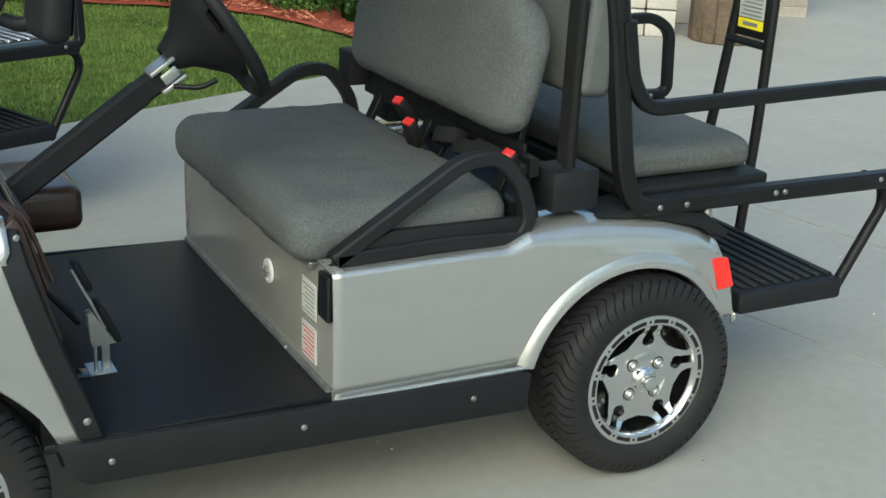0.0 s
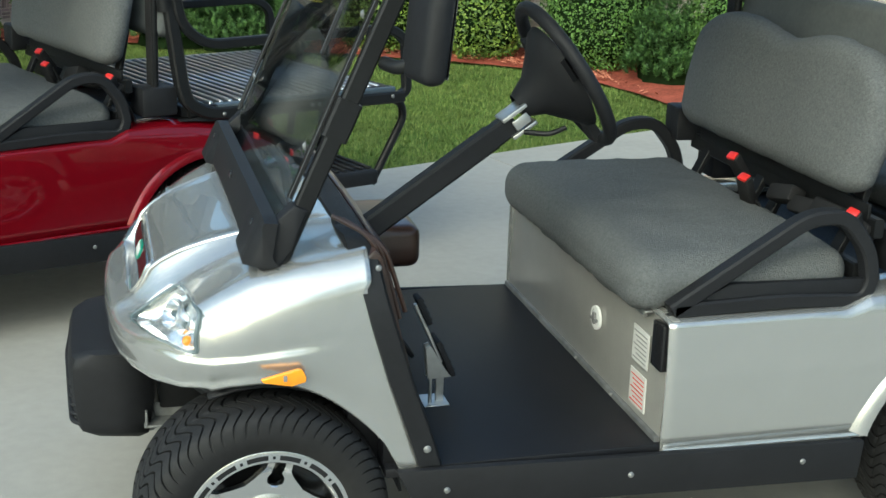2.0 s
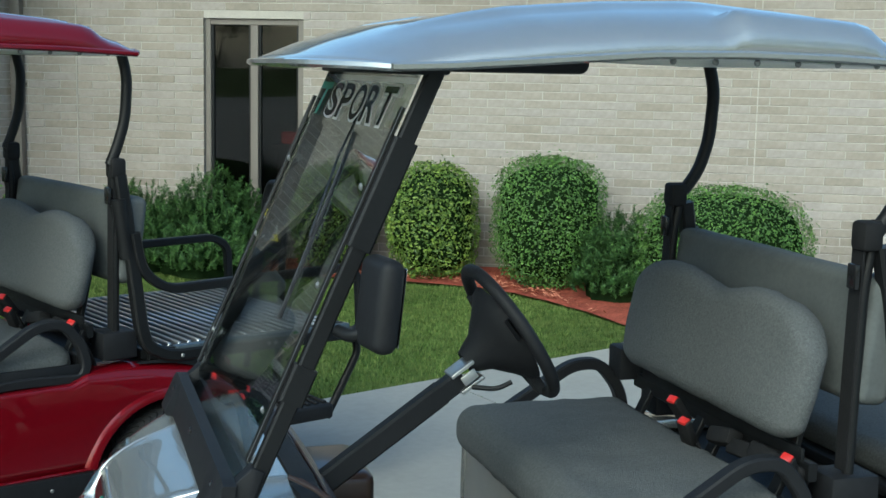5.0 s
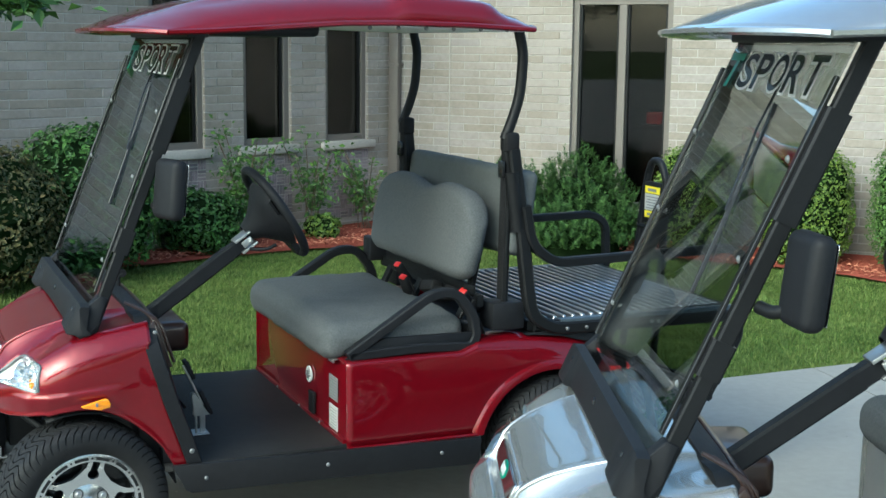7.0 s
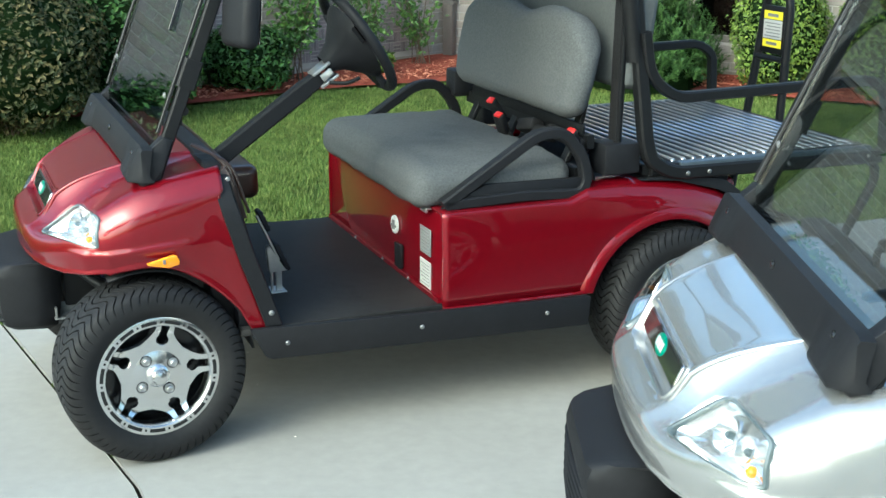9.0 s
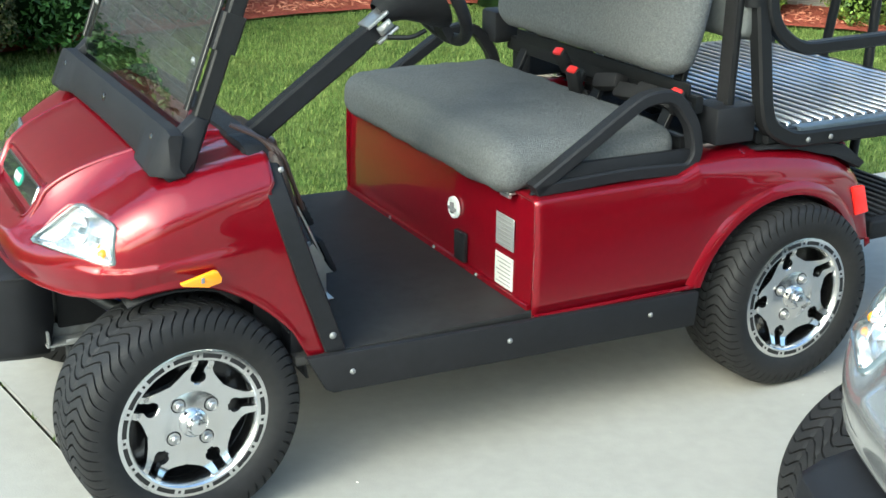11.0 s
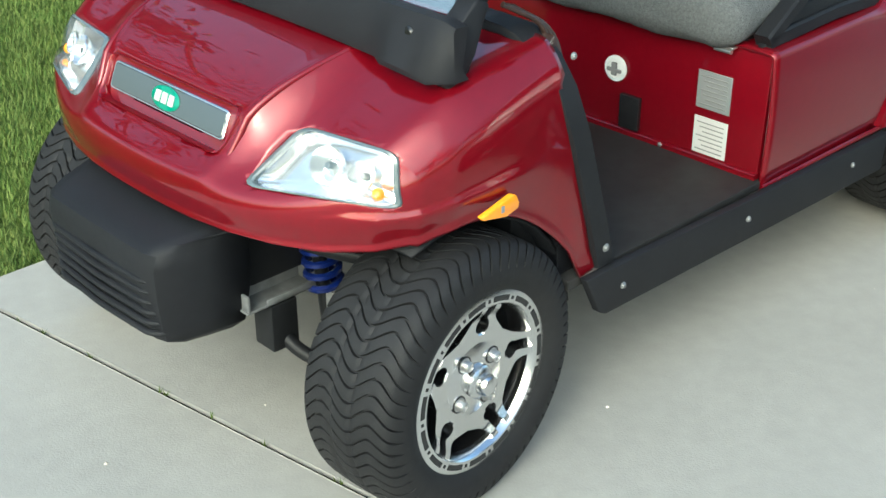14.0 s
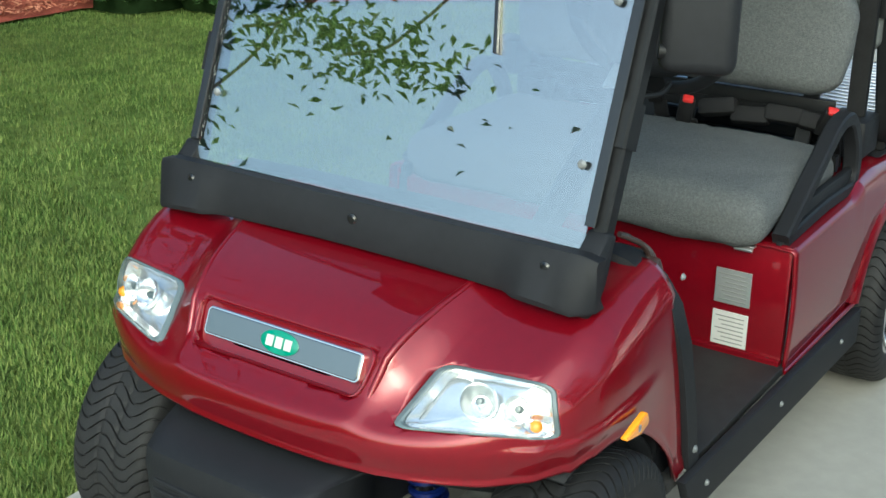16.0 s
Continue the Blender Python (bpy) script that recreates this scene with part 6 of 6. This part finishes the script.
def shrub(name, at, rx, ry, h, mat, count, size, label, seed, rough=0.10, square=2.6, stems=True, m_core=None):
    """A clipped or loose shrub: stems, a solid core coloured as inner shade and a skin of many leaves with an uneven
    outline.
    """
    ob = thing(name, label, "shrub", "shrubs along the wall", pose(at[0], at[1], 0))
    rng = np.random.default_rng(seed)
    bm = bmesh.new()
    for k in range(5):
        a = k * 1.26
        tube(bm, [(0.03 * math.cos(a), 0.03 * math.sin(a), -0.02), (rx * 0.25 * math.cos(a), ry * 0.25 * math.sin(a), h * 0.3), (rx * 0.6 * math.cos(a), ry * 0.6 * math.sin(a), h * 0.7)], 0.010, 5)
    part("stem", bm, BARK, ob)
    d = rng.normal(0, 1, (count, 3))
    d /= np.linalg.norm(d, axis=1)[:, None]
    k = (np.abs(d) ** square).sum(1) ** (-1 / square)
    bump = np.array([noise.noise(Vector(v) * 2.3 + Vector((seed, 0, 0))) + 0.6 * noise.noise(Vector(v) * 6 + Vector((0, seed, 0))) for v in d])
    depth = 1 - np.abs(rng.normal(0, 0.09, count)) + rough * bump
    stray = rng.random(count) < 0.03
    depth = np.where(stray, depth + rng.uniform(0.03, 0.16, count) * (d[:, 2] > 0), depth)
    p = d * (k * depth)[:, None]
    c = p * np.array([rx, ry, h * 0.5]) + np.array([0, 0, h * 0.52])
    c[:, 2] = np.maximum(c[:, 2], 0.02)
    verts, faces = leaf_mesh(c, d * 1.0 + np.array([0, 0, 0.35]), size, rng)
    raw("crown", verts, faces, mat, ob)
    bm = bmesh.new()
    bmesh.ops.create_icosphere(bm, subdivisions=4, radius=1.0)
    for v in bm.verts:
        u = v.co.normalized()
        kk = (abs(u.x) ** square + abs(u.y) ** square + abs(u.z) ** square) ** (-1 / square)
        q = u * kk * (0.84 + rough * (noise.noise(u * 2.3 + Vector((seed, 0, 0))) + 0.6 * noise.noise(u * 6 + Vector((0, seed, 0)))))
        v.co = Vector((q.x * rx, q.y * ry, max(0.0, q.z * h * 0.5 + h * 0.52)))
    part("heart", bm, CORE, ob, "dark solid core standing in for the shade inside")
    return ob


def pine_shrub(at, r, h, seed, mat, label, tufts=800):
    """A low pine: upright tufts of needles over a solid core coloured as inner shade."""
    ob = thing("pine_shrub", label, "shrub", "shrubs along the wall", pose(at[0], at[1], 0))
    rng = np.random.default_rng(seed)
    verts, faces = [], []
    for _ in range(tufts):
        d = rng.normal(0, 1, 3)
        d[2] = abs(d[2]) * 0.8
        d /= np.linalg.norm(d)
        c = d * np.array([r, r, h * 0.78]) * rng.uniform(0.72, 1.0) * (1 + 0.22 * noise.noise(Vector(d) * 3.5 + Vector((seed, 0, 0)))) + np.array([0, 0, 0.08])
        axis = d * 0.5 + np.array([0, 0, 0.8]) + rng.normal(0, 0.2, 3)
        axis /= np.linalg.norm(axis)
        length = rng.uniform(0.06, 0.12)
        for i in range(30):
            t = rng.uniform(0, 1)
            base = c + axis * length * t
            out = rng.normal(0, 1, 3)
            out -= axis * out.dot(axis)
            out /= np.linalg.norm(out)
            tip = base + (out * 0.9 + axis * 0.55) * rng.uniform(0.025, 0.045)
            side = np.cross(axis, out) * 0.0045
            n = len(verts)
            verts += [tuple(base - side), tuple(base + side), tuple(tip)]
            faces.append((n, n + 1, n + 2))
    raw("crown", verts, faces, mat, ob)
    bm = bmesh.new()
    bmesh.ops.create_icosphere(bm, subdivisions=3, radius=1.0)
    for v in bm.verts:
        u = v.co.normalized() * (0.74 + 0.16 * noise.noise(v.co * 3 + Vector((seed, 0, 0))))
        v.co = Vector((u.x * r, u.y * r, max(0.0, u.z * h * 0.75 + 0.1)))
    part("heart", bm, CORE, ob, "dark solid core standing in for the shade inside")
    return ob


shrub("clipped_shrub", (2.86, 7.62), 0.37, 0.36, 0.94, LEAF_LIGHT, 8200, 0.032, "bright green clipped shrub in front of the brick wall", 11, 0.10, 3.0)
shrub("clipped_shrub", (3.63, 6.98), 0.43, 0.42, 1.04, LEAF_MID, 13000, 0.026, "round-topped clipped green shrub in front of the brick wall", 12, 0.06, 3.4)
shrub("clipped_shrub", (4.48, 5.75), 0.62, 0.58, 0.92, LEAF_MID, 15000, 0.026, "broad dome-shaped clipped green shrub", 13, 0.04, 2.6)
shrub("clipped_shrub", (2.12, 8.02), 0.36, 0.32, 0.93, LEAF_LIGHT, 6000, 0.034, "loose light green shrub beside the window", 14, 0.16, 2.4)
pine_shrub((3.98, 6.32), 0.38, 0.72, 15, LEAF_DARK, "dark shaggy pine shrub between clipped shrubs")
pine_shrub((1.15, 8.35), 0.60, 0.92, 16, LEAF_DARK, "dark low pine shrub under the window", 1300)
pine_shrub((0.55, 8.62), 0.42, 0.75, 17, LEAF_DARK, "dark low pine shrub by the brick wall", 800)
shrub("hedge_shrub", (-3.25, 6.35), 0.60, 0.5, 1.02, LEAF_BROWN, 7500, 0.038, "olive shrub with some brown leaves", 18, 0.14, 2.4)
shrub("hedge_shrub", (-2.62, 7.05), 0.52, 0.45, 1.10, LEAF_TREE, 5200, 0.045, "dark green rounded shrub at the bed's end", 19, 0.12, 2.6)
shrub("hedge_shrub", (-4.6, 6.0), 0.7, 0.6, 1.1, LEAF_TREE, 5200, 0.05, "dark green shrub beside the lawn", 20, 0.14, 2.4)
shrub("hedge_shrub", (-1.95, 8.0), 0.36, 0.3, 0.52, LEAF_TREE, 2400, 0.045, "low dark green shrub under the windows", 21, 0.16, 2.3)


def rose(at, h, spread, seed, leaves, label):
    """A sparse climbing plant: thin arching canes with few leaves."""
    ob = thing("rose_bush", label, "shrub", "climbing plants under the windows", pose(at[0], at[1], 0))
    rng = np.random.default_rng(seed)
    centres = []
    bm = bmesh.new()
    for k in range(9):
        a = rng.uniform(0, 6.28)
        top = np.array([spread * math.cos(a) * rng.uniform(0.3, 1), spread * 0.4 * math.sin(a), h * rng.uniform(0.6, 1.1)])
        pts = [np.array([0.02 * k - 0.08, 0, 0]), top * np.array([0.35, 0.35, 0.6]), top]
        path = fillet([Vector(p) for p in pts], 0.3)
        tube(bm, path, 0.0045, 5)
        for _ in range(leaves // 9):
            q = path[rng.integers(2, len(path))]
            centres.append(np.array(q) + rng.normal(0, 0.055, 3))
    part("stem", bm, BARK, ob, "thin brown canes")
    verts, faces = leaf_mesh(np.array(centres), np.tile([0, -0.6, 0.6], (len(centres), 1)), 0.05, rng)
    raw("crown", verts, faces, LEAF_MID, ob)


rose((-1.62, 8.33), 0.95, 0.40, 31, 760, "straggling rose with sparse light green leaves")
rose((-1.10, 8.78), 0.80, 0.38, 32, 460, "thin straggling rose against the brick")
rose((-0.62, 9.22), 0.72, 0.34, 33, 400, "thin straggling rose against the brick")
shrub("ground_plant", (-1.0, 8.75), 0.16, 0.12, 0.24, LEAF_LIGHT, 500, 0.045, "small leafy plant in the mulch", 34, 0.2, 2.2)


def tree(at, trunk_h, crown, count, size, seed, label, limbs=9, droop=0.0):
    """A tapered trunk, forking limbs and a crown of many leaves in clumps."""
    ob = thing("tree", label, "tree", "", pose(*at))
    rng = np.random.default_rng(seed)
    bm = bmesh.new()
    ends = []
    top = Vector((0, 0, trunk_h))

    def limb(p, q, r0, r1):
        n = 5
        rings = []
        for i in range(n + 1):
            t = i / n
            c = p.lerp(q, t) + Vector(rng.normal(0, 0.05, 3)) * (0 if i in (0, n) else 1)
            r = r0 + (r1 - r0) * t
            d = (q - p).normalized()
            s = d.orthogonal().normalized()
            u = d.cross(s)
            rings.append([bm.verts.new(c + r * (math.cos(2 * math.pi * k / 7) * s + math.sin(2 * math.pi * k / 7) * u)) for k in range(7)])
        for a, b in zip(rings, rings[1:]):
            for k in range(7):
                bm.faces.new((a[k], a[(k + 1) % 7], b[(k + 1) % 7], b[k]))
    limb(Vector((0, 0, -0.05)), top, 0.17, 0.11)
    centre, radii = Vector(crown[0]), Vector(crown[1])
    for k in range(limbs):
        a = k * 2.4
        tip = centre + Vector((math.cos(a) * radii.x * 0.7, math.sin(a) * radii.y * 0.7, radii.z * (-0.4 + 1.0 * ((k * 0.37) % 1))))
        limb(top.lerp(Vector((0, 0, trunk_h * 0.8)), (k % 3) / 3), tip, 0.07, 0.02)
        for j in range(4):
            e = tip + Vector(rng.normal(0, 0.35, 3)) * radii.x * 0.8
            limb(tip, e, 0.02, 0.006)
            ends.append(e)
        ends.append(tip)
    part("trunk", bm, BARK, ob, "brown trunk with forking limbs")
    pts = []
    for e in ends:
        pts.append(np.array(e) + rng.normal(0, 1, (count // len(ends), 3)) * np.array([0.42, 0.42, 0.28]) * radii.x / 1.6)
    pts = np.concatenate(pts)
    verts, faces = leaf_mesh(pts, np.tile([0, 0, 1.0], (len(pts), 1)), size, rng, 0.5, 0.3)
    raw("crown", verts, faces, LEAF_TREE, ob)
    return ob


near_tree = tree((-6.0, 6.6, 0), 2.4, ((1.0, -1.2, 4.1), (1.5, 1.4, 0.8)), 1000, 0.085, 41, "broad-leaved tree overhanging the lawn in front of the red cart")
bm = bmesh.new()
tube(bm, fillet([(0.0, 0.0, 2.35), (1.6, -1.6, 3.0), (2.9, -2.7, 2.45), (3.9, -2.95, 1.93)], 0.5), 0.012, 6)
part("low_branch", bm, BARK, near_tree, "thin low branch")
twig = np.random.default_rng(77)
sprays = ((1.75, -3.05, 2.27, 0.20, 0.36, 0.09, 420), (1.70, -3.50, 2.32, 0.16, 0.26, 0.07, 200), (1.65, -2.75, 1.74, 0.10, 0.12, 0.10, 130))
for sx, sy, sz, wx, wy, wz, many in sprays:
    bm = bmesh.new()
    tube(bm, fillet([(1.0, -2.6, 3.7), (sx - 0.1, sy - 0.2, sz + 0.5), (sx, sy, sz), (sx + 0.05, sy + 0.15, sz - 0.1)], 0.3), 0.008, 6)
    part("low_branch", bm, BARK, near_tree, "thin low branch")
    at = np.array([sx, sy, sz]) + twig.normal(0, 1, (many, 3)) * np.array([wx, wy, wz])
    tagged(raw("leaf_spray", *leaf_mesh(at, np.tile([-0.3, 0, 1.0], (many, 1)), 0.066, twig, 0.42, 0.3), LEAF_TREE, near_tree), kind="stuff")
spots = np.array([3.87, -2.9, 1.875]) + twig.normal(0, 1, (150, 3)) * np.array([0.10, 0.10, 0.03])
tagged(raw("leaf_spray", *leaf_mesh(spots, np.tile([0, 0, 1.0], (150, 1)), 0.085, twig, 0.5, 0.3), LEAF_TREE, near_tree), kind="stuff")
tree((-4.4, 8.2, 0), 2.0, ((0.6, -0.4, 3.0), (1.4, 1.3, 0.9)), 3600, 0.10, 42, "broad-leaved tree beside the lawn")
tree((-7.5, -9.0, 0), 3.0, ((0, 0, 5.5), (2.8, 2.8, 2.4)), 6000, 0.17, 43, "large broad-leaved tree across the drive")
tree((1.0, -13.0, 0), 3.0, ((0, 0, 5.8), (3.2, 2.8, 2.6)), 6000, 0.18, 44, "large broad-leaved tree across the drive")
tree((9.5, -10.0, 0), 3.0, ((0, 0, 5.6), (3.0, 2.8, 2.5)), 6000, 0.18, 45, "large broad-leaved tree across the drive")

for x, y, seed in ((-13.5, -13.0, 48), (5.5, -17.5, 50)):
    tree((x, y, 0), 2.6, ((0, 0, 5.2), (3.0, 2.9, 2.6)), 4200, 0.20, seed, "large broad-leaved tree beyond the drive")

# small weeds in the joints and bits of litter on the concrete
rng = np.random.default_rng(91)
verts, faces = [], []
for a, b, many in (((-1.430, 1.42), (1.6, -5.6), 26), ((-1.430, 1.42), (-2.205, 2.748), 10), ((2.738, 0.591), (1.8585, 4.326), 16), ((3.5785, 1.7255), (3.1535, 4.831), 10)):
    for _ in range(many):
        t = rng.uniform(0, 1)
        x, y = a[0] + (b[0] - a[0]) * t, a[1] + (b[1] - a[1]) * t
        for _ in range(int(rng.integers(3, 9))):
            ang, l = rng.uniform(0, 6.28), rng.uniform(0.006, 0.016)
            c, s = math.cos(ang), math.sin(ang)
            n = len(verts)
            verts += [(x - s * 0.002, y + c * 0.002, -0.008), (x + s * 0.002, y - c * 0.002, -0.008), (x + c * l, y + s * l, rng.uniform(0.002, 0.008))]
            faces.append((n, n + 1, n + 2))
tagged(raw("joint_weeds", verts, faces, SOIL, None, "tiny weeds growing in the concrete joints"), category="weeds", kind="stuff")
verts, faces = [], []
for _ in range(260):
    x, y = rng.uniform(-3.2, 4.5), rng.uniform(-3.0, 3.6)
    if y > lerp(EDGE, x) - 0.03:
        continue
    r = rng.uniform(0.0015, 0.0055)
    n = len(verts)
    verts += [(x + r * math.cos(k * 1.257) * rng.uniform(0.6, 1.2), y + r * math.sin(k * 1.257) * rng.uniform(0.6, 1.2), 0.0) for k in range(5)] + [(x, y, r * 0.6)]
    faces += [(n + k, n + (k + 1) % 5, n + 5) for k in range(5)]
tagged(raw("grit", verts, faces, GRIT, None, "scattered bits of grit and bark on the concrete"), category="grit", kind="stuff")

# the building and the grounds lie slightly turned to the silver cart's axes
SITE = pose(-0.44, -2.38, 0, 0, 0, 1.05) @ pose(0.45, 2.29, 0)
for ob in [o for o in scene.objects if o not in CARTS and o.parent is None]:
    ob.matrix_basis = SITE @ ob.matrix_basis
